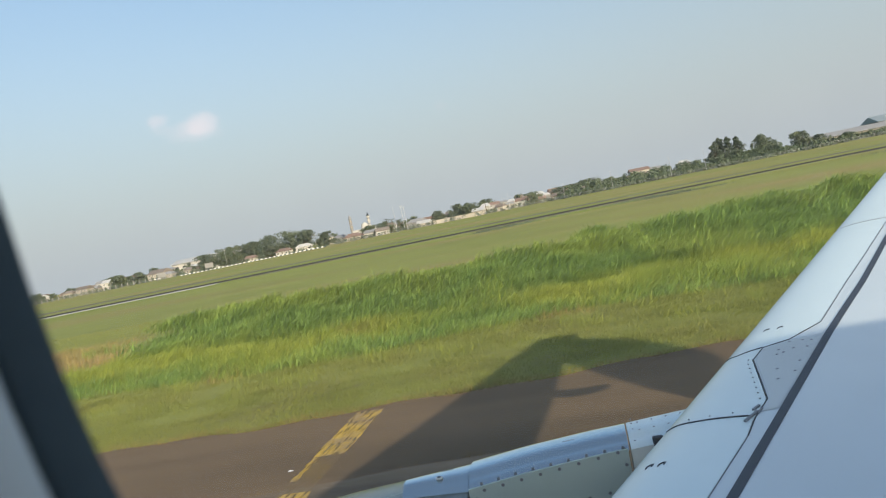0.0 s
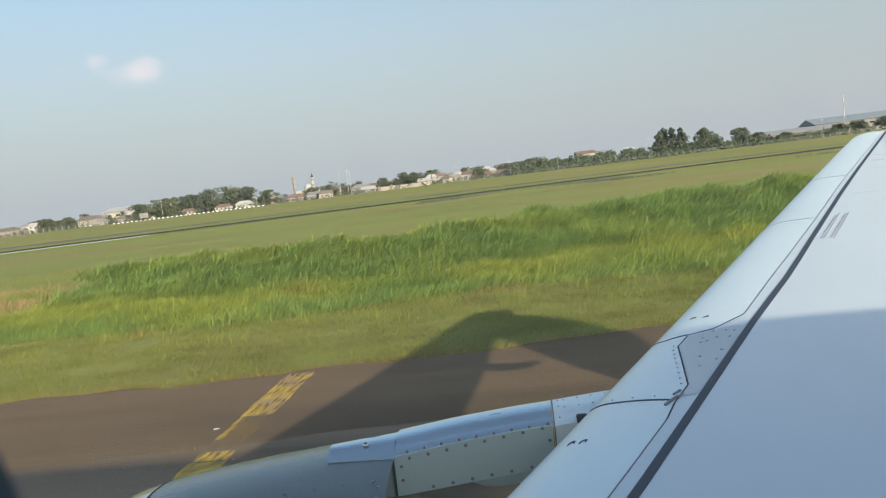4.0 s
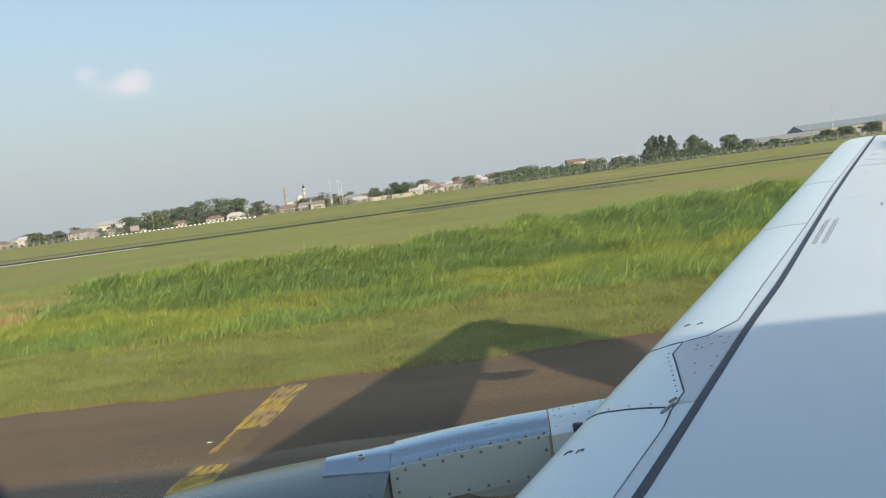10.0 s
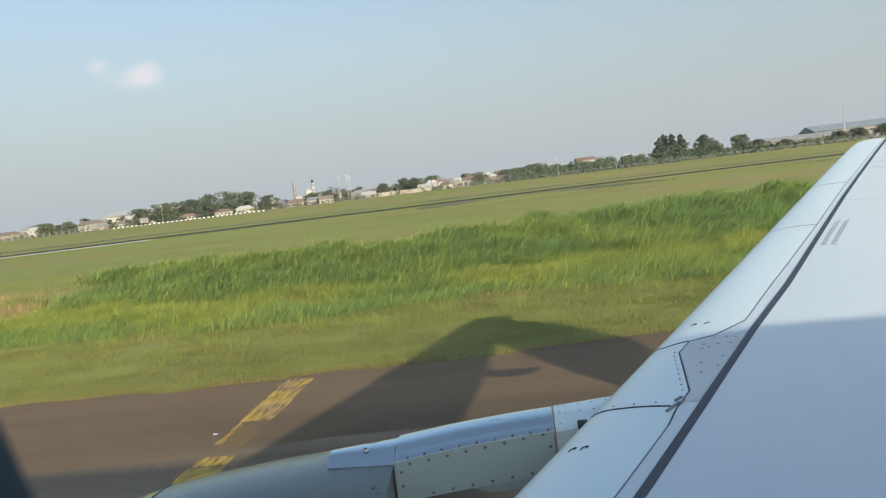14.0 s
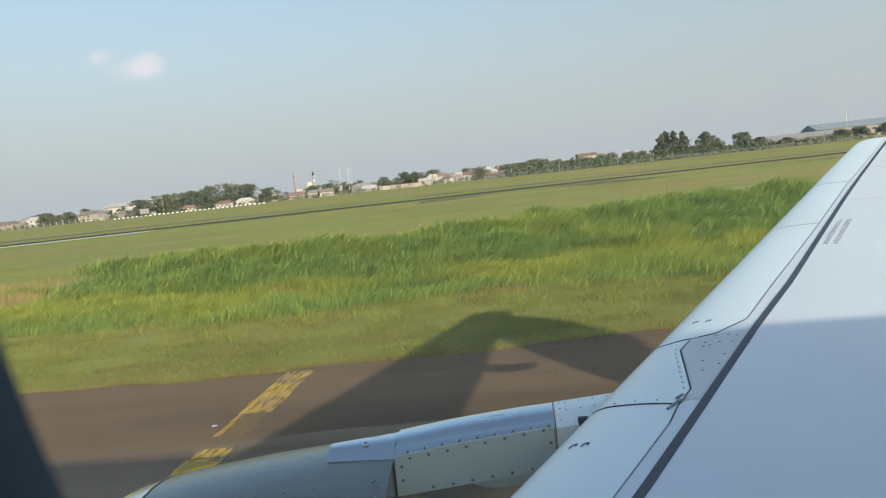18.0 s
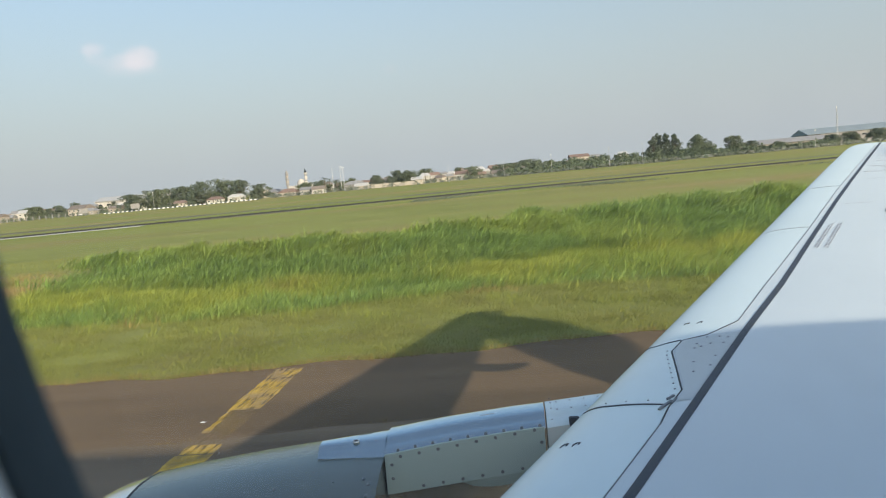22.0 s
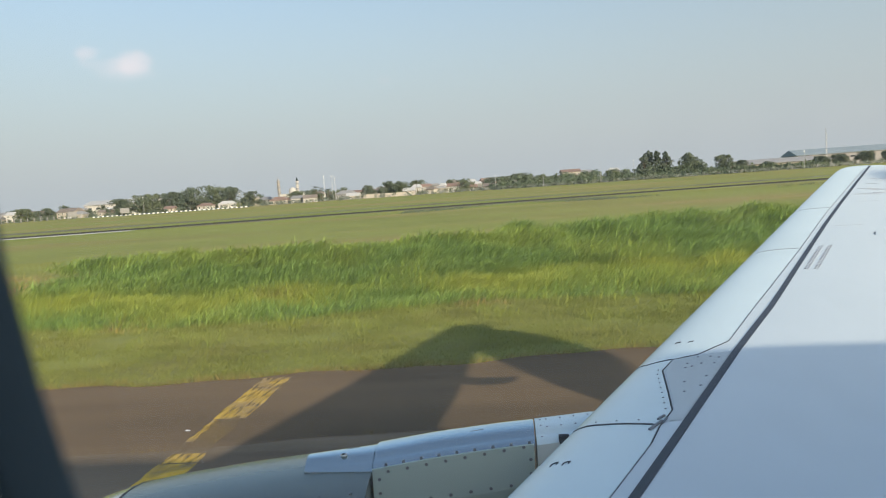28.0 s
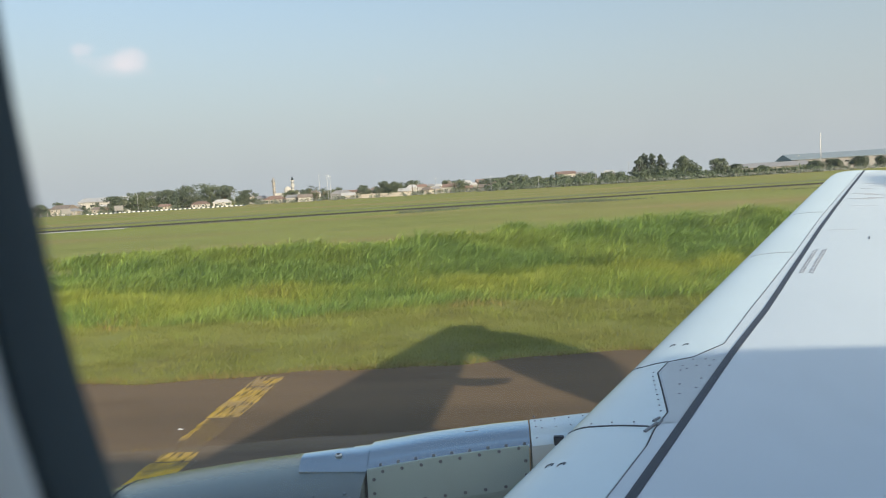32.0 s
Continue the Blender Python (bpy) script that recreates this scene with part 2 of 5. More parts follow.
ROOFS = [surf("roof " + n, c, 0.8, spread=0.12, big=0.4, fine=3, piece=0.1) for n, c in
         (("clay tiles", (0.235, 0.165, 0.135)), ("brown tiles", (0.23, 0.195, 0.165)), ("pale metal", (0.50, 0.50, 0.49)), ("grey sheets", (0.27, 0.27, 0.27)), ("blue grey sheets", (0.22, 0.27, 0.30)))]
GLAZING = surf("dark glazing", (0.03, 0.035, 0.04), 0.15, spread=0.1, big=1, fine=6)
WHITE = surf("white paint", (0.78, 0.78, 0.75), 0.6, spread=0.06, big=2, fine=12)
STEEL = surf("galvanised steel", (0.42, 0.43, 0.44), 0.45, 0.6, spread=0.08, big=1, fine=10)
SIGN_RED = surf("red sign face", (0.62, 0.03, 0.025), 0.5, spread=0.05, big=2, fine=14)
SIGN_YELLOW = surf("yellow sign face", (0.80, 0.56, 0.02), 0.5, spread=0.05, big=2, fine=14)


def worn_paint(low, high):
    """Yellow marking paint with flakes worn through to the asphalt beneath."""
    m = surf("flaking yellow paint", (0.64, 0.42, 0.07), 0.8, spread=0.25, big=2.0, fine=18, second=(0.42, 0.29, 0.12), share=0.6)
    nt = m.node_tree
    N, L = nt.nodes.new, nt.links.new
    co, mp, nz, r, hole, mx = (N("ShaderNode" + s) for s in ("TexCoord", "Mapping", "TexNoise", "MapRange", "BsdfTransparent", "MixShader"))
    mp.inputs["Scale"].default_value = (13, 1.8, 1)
    nz.inputs["Scale"].default_value, nz.inputs["Detail"].default_value = 0.9, 8
    r.inputs["From Min"].default_value, r.inputs["From Max"].default_value = low, high
    r.inputs["To Min"].default_value, r.inputs["To Max"].default_value = 0.15, 0.9
    L(co.outputs["Object"], mp.inputs[0]), L(mp.outputs[0], nz.inputs["Vector"]), L(nz.outputs[0], r.inputs["Value"])
    L(r.outputs[0], mx.inputs[0]), L(nt.nodes["Principled BSDF"].outputs[0], mx.inputs[1]), L(hole.outputs[0], mx.inputs[2])
    L(mx.outputs[0], nt.nodes["Material Output"].inputs[0])
    return m


WORN, FADED = worn_paint(0.45, 0.75), worn_paint(0.22, 0.46)


def pane_material():
    """Acrylic with a trace of dust: it lets the view through, and scatters a few hundredths of the daylight."""
    m = bpy.data.materials.new("window acrylic")
    m.use_nodes = True
    nt = m.node_tree
    nt.nodes.clear()
    N, L = nt.nodes.new, nt.links.new
    out, clear, dust, gloss, a, b = (N("ShaderNode" + s) for s in ("OutputMaterial", "BsdfTransparent", "BsdfTranslucent", "BsdfGlossy", "MixShader", "MixShader"))
    clear.inputs[0].default_value = (0.97, 0.985, 0.98, 1)
    gloss.inputs["Roughness"].default_value = 0.05
    dust.inputs[0].default_value = (0.92, 0.92, 0.9, 1)
    a.inputs[0].default_value, b.inputs[0].default_value = 0.048, 0.012
    L(clear.outputs[0], a.inputs[1]), L(dust.outputs[0], a.inputs[2])
    L(a.outputs[0], b.inputs[1]), L(gloss.outputs[0], b.inputs[2])
    L(b.outputs[0], out.inputs[0])
    return m


ACRYLIC = pane_material()


# ---------------------------------------------------------------- building helpers
def mesh(name, verts, faces, material, smooth=False):
    me = bpy.data.meshes.new(name)
    me.from_pydata([tuple(v) for v in verts], [], faces)
    for m in (material if isinstance(material, (list, tuple)) else [material]):
        me.materials.append(m)
    if smooth:
        me.shade_smooth()
        me.set_sharp_from_angle(angle=radians(32))
    return me


def obj(name, verts, faces, material, parent=None, label="", smooth=False):
    ob = new(name, mesh(name, verts, faces, material, smooth))
    if parent is not None:
        ob.parent = parent
    if label:
        tagged(ob, label)
    return ob


def part(name, bm, material, parent=None, label="", smooth=False):
    me = bpy.data.meshes.new(name)
    bm.to_mesh(me)
    bm.free()
    me.materials.append(material)
    if smooth:
        me.shade_smooth()
    ob = new(name, me)
    if parent is not None:
        ob.parent = parent
    if label:
        tagged(ob, label)
    return ob


def root(name, x=0.0, y=0.0, z=0.0, turn=0.0):
    ob = new(name)
    ob.matrix_basis = pose(x, y, z, 0, 0, turn)
    return ob


def box_bm(sx, sy, sz, cx=0, cy=0, cz=0, bevel=0.0, bm=None):
    bm = bm or bmesh.new()
    made = bmesh.ops.create_cube(bm, size=1, matrix=Matrix.Translation((cx, cy, cz)) @ Matrix.Diagonal((sx, sy, sz, 1)))
    if bevel:
        vs = set(made["verts"])
        bmesh.ops.bevel(bm, geom=[e for e in bm.edges if e.verts[0] in vs], offset=bevel, segments=2, affect="EDGES")
    return bm


def tube_bm(r0, r1, a, b, seg=10, bm=None):
    bm = bm or bmesh.new()
    a, b = Vector(a), Vector(b)
    turn = (b - a).to_track_quat("Z", "Y").to_matrix().to_4x4()
    bmesh.ops.create_cone(bm, segments=seg, radius1=r0, radius2=r1, depth=(b - a).length, cap_ends=True, matrix=Matrix.Translation((a + b) / 2) @ turn)
    return bm


def loft(rings, closed=True, cap=True):
    """Faces that join rings of equal length."""
    n, verts, faces = len(rings[0]), [], []
    for r in rings:
        verts += [tuple(v) for v in r]
    for i in range(len(rings) - 1):
        for j in range(n if closed else n - 1):
            k = (j + 1) % n
            faces.append((i * n + j, i * n + k, (i + 1) * n + k, (i + 1) * n + j))
    if cap and closed:
        faces.append(tuple(range(n))[::-1])
        faces.append(tuple((len(rings) - 1) * n + j for j in range(n)))
    return verts, faces


def lerp(x, table):
    return float(np.interp(x, [p[0] for p in table], [p[1] for p in table]))
# ---------------------------------------------------------------- the airliner (x aft, y out along the wing, z up)
KERB = 18.7                                       # where the taxiway meets the grass abreast of the eye
CL, ZC, RAD = -1.68, 3.9, 1.98                   # fuselage axis and radius
TIP = 14.9
LE_CUT = ((0, 0), (9.5, 0), (11.5, .02), (13.0, .045), (14.1, .06), (14.5, .11), (14.7, .20), (14.82, .36), (14.9, .75))
CHORD = ((-0.5, 6.4), (4.5, 3.7), (5.5, 3.15), (10.5, 2.0), (14.9, 1.45))
SEAM_BEHIND = ((0, .50), (2.48, .51), (2.9, .508), (3.07, .485), (3.25, .483), (3.52, .377), (3.85, .246), (4.015, .246), (4.035, .376), (4.22, .494), (5.0, .486), (6.93, .490), (9.0, .470), (11.0, .490), (14.3, .535), (14.9, .9))
LINE_BEHIND = ((-.2, .585), (2.43, .598), (3.02, .592), (4.0, .58), (4.92, .594), (5.99, .578), (8.2, .556), (10.0, .557), (12.0, .575), (14.75, .605))


def le(y):
    return -1.55 + .534 * y


def wing_z(y, c, side=1):
    """Height of the wing's skin c metres behind the leading edge."""
    ch = lerp(y, CHORD)
    u = min(max(c / ch, 0), 1)
    half = 5 * (.088 - .0008 * y) * (.2969 * math.sqrt(u) - .126 * u - .3516 * u * u + .2843 * u ** 3 - .1036 * u ** 4) * ch
    return 3.03 + .09 * y - .028 * c + (half * 1.08 if side > 0 else -half * .9)


def wing_skin(y, c, z):
    """The outer panel is shorter than the inner one's straight taper would make it."""
    k = 1 - .10 * min(max((y - 7.0) / 7.9, 0), 1) ** 1.4
    return Vector(((le(y) + c) * k, y * k, 4.5 + (z - 4.5) * k))


def wing_point(y, c, lift=0.0):
    return wing_skin(y, c, wing_z(y, c) + lift)


def wing_mesh(name, y0, y1, from_c, to_c, material, parent, label, steps=14, lower=True):
    """A stretch of wing skin between two lines behind the leading edge, upper and lower side."""
    ys = sorted({y0, y1, *[y0 + (y1 - y0) * i / 24 for i in range(25)], *[p[0] for p in SEAM_BEHIND + LE_CUT if y0 < p[0] < y1]})
    rings = []
    for y in ys:
        a, b = from_c(y), to_c(y)
        cs = [a + (b - a) * (i / steps) ** 1.7 for i in range(steps + 1)]
        ring = [wing_skin(y, c, wing_z(y, c)) for c in cs]
        if lower:
            ring = [wing_skin(y, c, wing_z(y, c, -1)) for c in cs[:0:-1]] + ring
        else:
            ring += [wing_skin(y, b, wing_z(y, b) - .02), wing_skin(y, a, wing_z(y, a) - .02)]
        rings.append(ring)
    v, f = loft(rings, closed=True, cap=True)
    return obj(name, v, f, material, parent, label, smooth=True)


def wing_ribbon(name, line, width, material, parent, lift=.004, label=""):
    """A thin raised band over the wing, along (y, c) corners."""
    pts = []
    for (ya, ca), (yb, cb) in zip(line, line[1:]):
        n = max(2, int(abs(yb - ya) / .25) + int(abs(cb - ca) / .08) + 1)
        pts += [(ya + (yb - ya) * i / n, ca + (cb - ca) * i / n) for i in range(n)]
    pts.append(line[-1])
    rows = []
    for i, (y, c) in enumerate(pts):
        p, q = pts[max(i - 1, 0)], pts[min(i + 1, len(pts) - 1)]
        d = Vector((le(q[0]) + q[1] - le(p[0]) - p[1], q[0] - p[0])).normalized()
        nx, ny = -d.y * width / 2, d.x * width / 2
        ring = []
        for s in (-1, 1):
            yy = y + s * ny
            cc = max(le(y) + c + s * nx - le(yy), 0.0)
            ring.append(wing_point(yy, cc, lift))
        rows.append((ring[0], ring[1], ring[1] - Vector((0, 0, lift + .003)), ring[0] - Vector((0, 0, lift + .003))))
    v, f = loft(rows, closed=True, cap=True)
    return obj(name, v, f, material, parent, label)


airliner = root("airliner")
airliner.matrix_basis = TRIM
tagged(airliner, "white and grey twin-engined airliner standing on the taxiway", "airliner")
seam = lambda y: lerp(y, SEAM_BEHIND)
cut = lambda y: lerp(y, LE_CUT)
wing = wing_mesh("wing", -.2, TIP, lambda y: seam(y), lambda y: lerp(y, CHORD), WING_GREY, airliner, "pale grey painted wing with a dark walkway line")
for a, b in ((-.2, 3.31), (4.04, 6.953), (6.955, 9.469), (9.471, TIP)):
    wing_mesh("slat", a, b, cut, lambda y: seam(y) - .006, SLAT_GREY, wing, "white leading-edge slat", 10)
wing_mesh("slat_bridge", 3.31, 4.04, cut, lambda y: seam(y) - .006, SLAT_GREY, wing, "fixed leading edge over the engine pylon", 10)
wing_ribbon("walkway_line", LINE_BEHIND, .037, STRIPE, wing, .003)
wing_ribbon("panel_seam", [(y, c) for y, c in SEAM_BEHIND[:3]], .0035, FASTENER, wing, .002)
wing_ribbon("panel_seam", [(y, c) for y, c in SEAM_BEHIND[2:10]], .005, SEAM, wing, .002)
wing_ribbon("panel_seam", [(y, c) for y, c in SEAM_BEHIND[9:15]], .005, FASTENER, wing, .002)
wing_ribbon("slat_seam", [(3.285, .03), (3.258, .10), (3.205, .20), (3.156, .32), (3.106, .442), (3.085, .47)], .011, SEAM, wing, .003)
wing_ribbon("slat_seam", [(4.10, .02), (4.04, .10), (4.024, .24)], .006, SEAM, wing, .003)
wing_ribbon("slat_seam", [(7.025, .02), (6.90, .478)], .005, FASTENER, wing, .003)
wing_ribbon("slat_seam", [(9.54, .02), (9.40, .462)], .005, FASTENER, wing, .003)
for y, c0, c1 in ((8.03, .67, .94), (7.91, 1.25, 1.9), (9.9, .75, 1.05), (5.2, 1.5, 2.4)):
    wing_ribbon("panel_seam", [(y, c0), (y + .03, c1)], .008, MARK, wing, .002)

# the bare plate behind the notch in the slats
rows = []
for i in range(9):
    y = 3.12 + .885 * i / 8
    rows.append([wing_point(y, seam(y) + .012 + (lerp(y, LINE_BEHIND) - .04 - seam(y)) * j / 5, .0025) for j in range(6)])
v, f = loft(rows, closed=False)
obj("cover_plate", v, f, PLATE_GREY, wing, "bare grey riveted cover plate", True)


def fastener_mesh(r, h):
    bm = bmesh.new()
    bmesh.ops.create_cone(bm, segments=8, radius1=r, radius2=r * .75, depth=h, cap_ends=True)
    me = bpy.data.meshes.new("fastener")
    bm.to_mesh(me)
    bm.free()
    me.materials.append(FASTENER)
    return me


RIVET, BOLT, RIVET_PALE = fastener_mesh(.005, .003), fastener_mesh(.0092, .004), fastener_mesh(.0075, .003)
RIVET_PALE.materials[0] = MARK


def fasten(parent, place, normal, me=RIVET):
    ob = new("fastener", me)
    ob.parent = parent
    ob.matrix_basis = Matrix.Translation(place) @ Vector(normal).to_track_quat("Z", "Y").to_matrix().to_4x4()


UPWARD = (-.12, -.09, 1)
for i in range(9):                                # the row along the plate's front edge
    y = 3.27 + .075 * i
    fasten(wing, wing_point(y, seam(y) - .03, .002), UPWARD, RIVET)
for y, c in ((3.89, .36), (3.98, .39), (3.96, .46), (3.93, .51), (3.82, .37), (3.86, .44), (3.84, .51), (3.83, .40), (3.65, .52), (3.60, .43), (3.52, .53), (3.46, .47)):
    fasten(wing, wing_point(y, c, .004), UPWARD, RIVET_PALE)
for y, c in ((3.27, .14), (3.22, .25), (3.18, .36)):
    fasten(wing, wing_point(y, c, .002), UPWARD, RIVET)
# paired stencil rings on the slats, and the latch at the end of the slat seam
for y, c in ((2.877, .135), (2.85, .195), (4.348, .171), (4.309, .256)):
    wing_ribbon("stencil_mark", [(y - .008, c - .012), (y + .010, c - .012), (y + .014, c), (y + .010, c + .012), (y - .008, c + .012)], .005, STRIPE, wing, .003)
wing_ribbon("hinge_latch", [(3.045, .452), (3.125, .478)], .012, FASTENER, wing, .008, "small grey hinge latch")
wing_ribbon("hinge_latch", [(3.15, .452), (3.185, .468)], .010, FASTENER, wing, .008)
wing_ribbon("hinge_latch", [(3.10, .487), (3.15, .490)], .007, FASTENER, wing, .006)
# lines of stencilled writing too small to read, and registration marks near the tip
for c, y0, y1 in ((.652, 6.02, 6.96), (.674, 6.00, 6.98), (.730, 6.00, 6.94), (.753, 5.98, 6.98)):
    y = y0
    while y < y1 - .03:
        n = random.uniform(.035, .085)
        wing_ribbon("stencil_bar", [(y, c), (min(y + n, y1), c)], .013, MARK, wing, .0025)
        y += n + random.choice((.02, .02, .05))
for y, c, n, wide in ((10.64, .645, .36, .05), (10.78, .90, .40, .05), (10.70, 1.36, .36, .06), (11.24, .655, .30, .05), (11.10, .84, .34, .05), (11.16, 1.26, .34, .05),
                      (11.84, .735, .16, .05), (12.22, .86, .26, .05), (12.52, .715, .34, .05), (11.90, 1.16, .34, .05)):
    wing_ribbon("registration_bar", [(y, c), (y + .01, c + n)], wide, MARK, wing, .0025)
wing_ribbon("drain_mast", [(7.47, 1.102), (7.60, 1.094)], .010, STRIPE, wing, .006, "small dark drain mast")
# flap track fairings under the trailing edge
for y, n in ((5.6, 1.5), (8.55, 1.45), (11.2, 1.1)):
    ch, rings = lerp(y, CHORD), []
    for i in range(9):
        u = i / 8
        r = .22 * (1 - u) ** .7 * min(1, 6 * u + .1) + .003
        x = le(y) + ch - .75 + (n + .35) * u
        z = wing_z(y, ch, -1) - .08 - .12 * math.sin(math.pi * u)
        rings.append([(x, y + r * .7 * math.cos(a), z + r * math.sin(a)) for a in [2 * math.pi * j / 10 for j in range(10)]])
    v, f = loft(rings)
    obj("flap_fairing", v, f, WING_GREY, wing, smooth=True)

# the other wing, unseen from the cabin window but part of the aircraft
rings = []
for i in range(8):
    y = -.3 + (TIP + .3) * i / 7
    cs = [lerp(y, CHORD) * (j / 8) ** 1.6 for j in range(9)]
    ring = [(le(y) + c, 2 * CL - y, wing_z(y, c, -1)) for c in cs[:0:-1]] + [(le(y) + c, 2 * CL - y, wing_z(y, c)) for c in cs]
    rings.append(ring[::-1])
v, f = loft(rings)
obj("far_wing", v, f, WING_GREY, airliner, smooth=True)

# engine: cowl, inlet lip, fan, exhaust, and the pylon fairing with its riveted panel
EY, EZ = 3.66, 1.985
PROFILE = ((-2.50, .80), (-2.44, .875), (-2.30, .945), (-2.12, .993), (-1.88, 1.035), (-1.5, 1.085), (-1.2, 1.115), (-.9, 1.142), (-.745, 1.150), (-.739, .80), (.2, .80), (1.0, .76), (1.9, .66), (2.0, .62))


def ring_at(x, r, cy, cz, n=56):
    return [(x, cy + r * math.sin(2 * math.pi * j / n), cz + r * math.cos(2 * math.pi * j / n)) for j in range(n)]


def engine(cy, name):
    cowl_v, cowl_f = loft([ring_at(x, lerp(x, PROFILE), cy, EZ) for x in (-2.12, -2.0, -1.88, -1.7, -1.5, -1.35, -1.2, -.9, -.745, -.739, -.2, .2, .6, 1.0, 1.5, 1.9, 2.0)], cap=False)
    cowl = obj(name, cowl_v, cowl_f, COWL, airliner, "satin grey engine cowl", True)
    lip = [ring_at(x, r, cy, EZ) for x, r in ((-2.125, .9915), (-2.30, .943), (-2.40, .90), (-2.47, .845), (-2.50, .80), (-2.47, .76), (-2.35, .73), (-2.0, .75), (-1.6, .78))]
    v, f = loft(lip, cap=False)
    obj("inlet_lip", v, f, LIP, cowl, "polished metal inlet lip", True)
    v, f = loft([ring_at(-1.62, .79, cy, EZ), ring_at(-1.6, .2, cy, EZ), ring_at(-1.95, .02, cy, EZ)])
    obj("fan_disc", v, f, SEAM, cowl)
    for i in range(24):
        a = 2 * math.pi * i / 24
        u, w = Vector((0, math.sin(a), math.cos(a))), Vector((.12, .07 * math.cos(a), -.07 * math.sin(a)))
        o = Vector((-1.72, cy, EZ))
        obj("fan_blade", [o + u * .2 - w * .5, o + u * .2 + w * .5, o + u * .77 + w, o + u * .77 - w * .6], [(0, 1, 2, 3)], STEEL, cowl)
    v, f = loft([ring_at(1.5, .5, cy, EZ), ring_at(2.0, .5, cy, EZ), ring_at(2.9, .42, cy, EZ), ring_at(2.95, .36, cy, EZ)])
    obj("exhaust_nozzle", v, f, STEEL, cowl, smooth=True)
    v, f = loft([ring_at(2.002, .61, cy, EZ), ring_at(1.98, .5, cy, EZ)], cap=False)
    obj("fan_duct_ring", v, f, SEAM, cowl)
    return cowl


cowl = engine(EY, "engine_cowl")
engine(2 * CL - EY, "far_engine_cowl")
for x in (-2.12,):
    v, f = loft([ring_at(x - .006, lerp(x, PROFILE) + .003, EY, EZ), ring_at(x + .006, lerp(x, PROFILE) + .003, EY, EZ)], cap=False)
    obj("cowl_seam", v, f, SEAM, cowl)
for i in range(14):
    a = radians(-18 - 3.6 * i)
    r = lerp(-.79, PROFILE) + .002
    fasten(cowl, (-.79, EY + r * math.sin(a), EZ + r * math.cos(a)), (0, math.sin(a), math.cos(a)), BOLT)
for i in range(9):
    x = -2.02 + .15 * i
    r, a = lerp(x, PROFILE) + .002, radians(-16)
    fasten(cowl, (x, EY + r * math.sin(a), EZ + r * math.cos(a)), (0, math.sin(a), math.cos(a)), BOLT if i % 3 == 2 else RIVET)
obj("drain_port", *loft([ring_at(0, .045, 0, 0, 12), ring_at(.01, .045, 0, 0, 12)]), PANEL, cowl).matrix_basis = Matrix.Translation((-.98, EY - .99, EZ + .5)) @ pose(0, 0, 0, 0, 0, -90) @ pose(0, 0, 0, 0, 60, 0)

EDGE_Z = ((-1.10, 3.132), (-.95, 3.140), (-.74, 3.150), (-.735, 3.160), (-.43, 3.21), (-.1, 3.25), (.07, 3.265), (.4, 3.30), (1.2, 3.33))
CROWN = ((-1.10, .046), (-.74, .062), (-.43, .058), (.07, .050), (1.2, .04))
HALF = ((-1.10, .100), (-.74, .158), (-.735, .175), (0, .18), (1.2, .17))


def pylon(cy, name):
    stretches = ((-1.10, -.741, COWL_TOP, "pylon_nose", "blue grey pylon nose fairing"), (-.735, .066, COWL_TOP, "pylon_fairing", "glossy blue grey pylon fairing"), (.074, 1.2, SLAT_GREY, "pylon_root", "white riveted pylon root fairing"))
    made = []
    for a, b, m, nm, lab in stretches:
        rings = []
        for i in range(10):
            x = a + (b - a) * i / 9
            h, z, tall = lerp(x, HALF), lerp(x, EDGE_Z), lerp(x, CROWN)
            ring = []
            for j in range(33):
                u = -1 + 2 * j / 32
                crown = (tall + .004) * (1 - abs(u) ** 2.7) - .02
                crown -= .011 * math.exp(-((abs(u) - .66) / .13) ** 2) * (1 - .3 * abs(x + .3))    # a shallow hollow above the flange
                ring.append((x, cy + u * h * (1 if abs(u) < .99 else 1.01), z + crown))
            ring += [(x, cy + h, z - .045), (x, cy + h * .9, 2.6), (x, cy - h * .9, 2.6), (x, cy - h, z - .045)]
            rings.append(ring[::-1])
        v, f = loft(rings)
        made.append(obj(nm, v, f, m, airliner, lab, True))
    return made


nose, fairing, pylon_root = pylon(EY, "pylon")
pylon(2 * CL - EY, "far_pylon")
# side panel: a shallow plate standing proud of the pylon's flank
ya = EY - .185
rows = []
for i in range(9):
    x = -.733 + .793 * i / 8
    z1 = lerp(x, EDGE_Z) - .008
    z0 = lerp(x, ((-.72, 2.948), (.06, 3.05)))
    rows.append([(x, ya, z1), (x, ya - .005, z1 - .004), (x, ya - .005, z0), (x, ya + .02, z0)])
v, f = loft(rows)
panel = obj("access_panel", v, f, PANEL, fairing, "grey green riveted access panel")
for i in range(8):                                # bolts along the panel's upper edge, its lower edge, and the fairing's flange
    x = -.654 + .095 * i
    fasten(fairing, (x, ya - .007, 3.141 + .152 * (x + .654)), (0, -1, .1), BOLT)
for i in range(6):
    x = -.551 + .0985 * i
    fasten(fairing, (x, ya - .007, 2.988 + .132 * (x + .551)), (0, -1, .1), BOLT)
for i in range(9):
    x = -.665 + .088 * i
    fasten(fairing, (x, EY - lerp(x, HALF) - .004, lerp(x, EDGE_Z) - .002), (0, -1, .3), BOLT)
for x in (-.70, .042):
    for z in (3.03, 3.1):
        fasten(fairing, (x, ya - .007, z + (.08 if x > 0 else 0)), (0, -1, .1), BOLT)
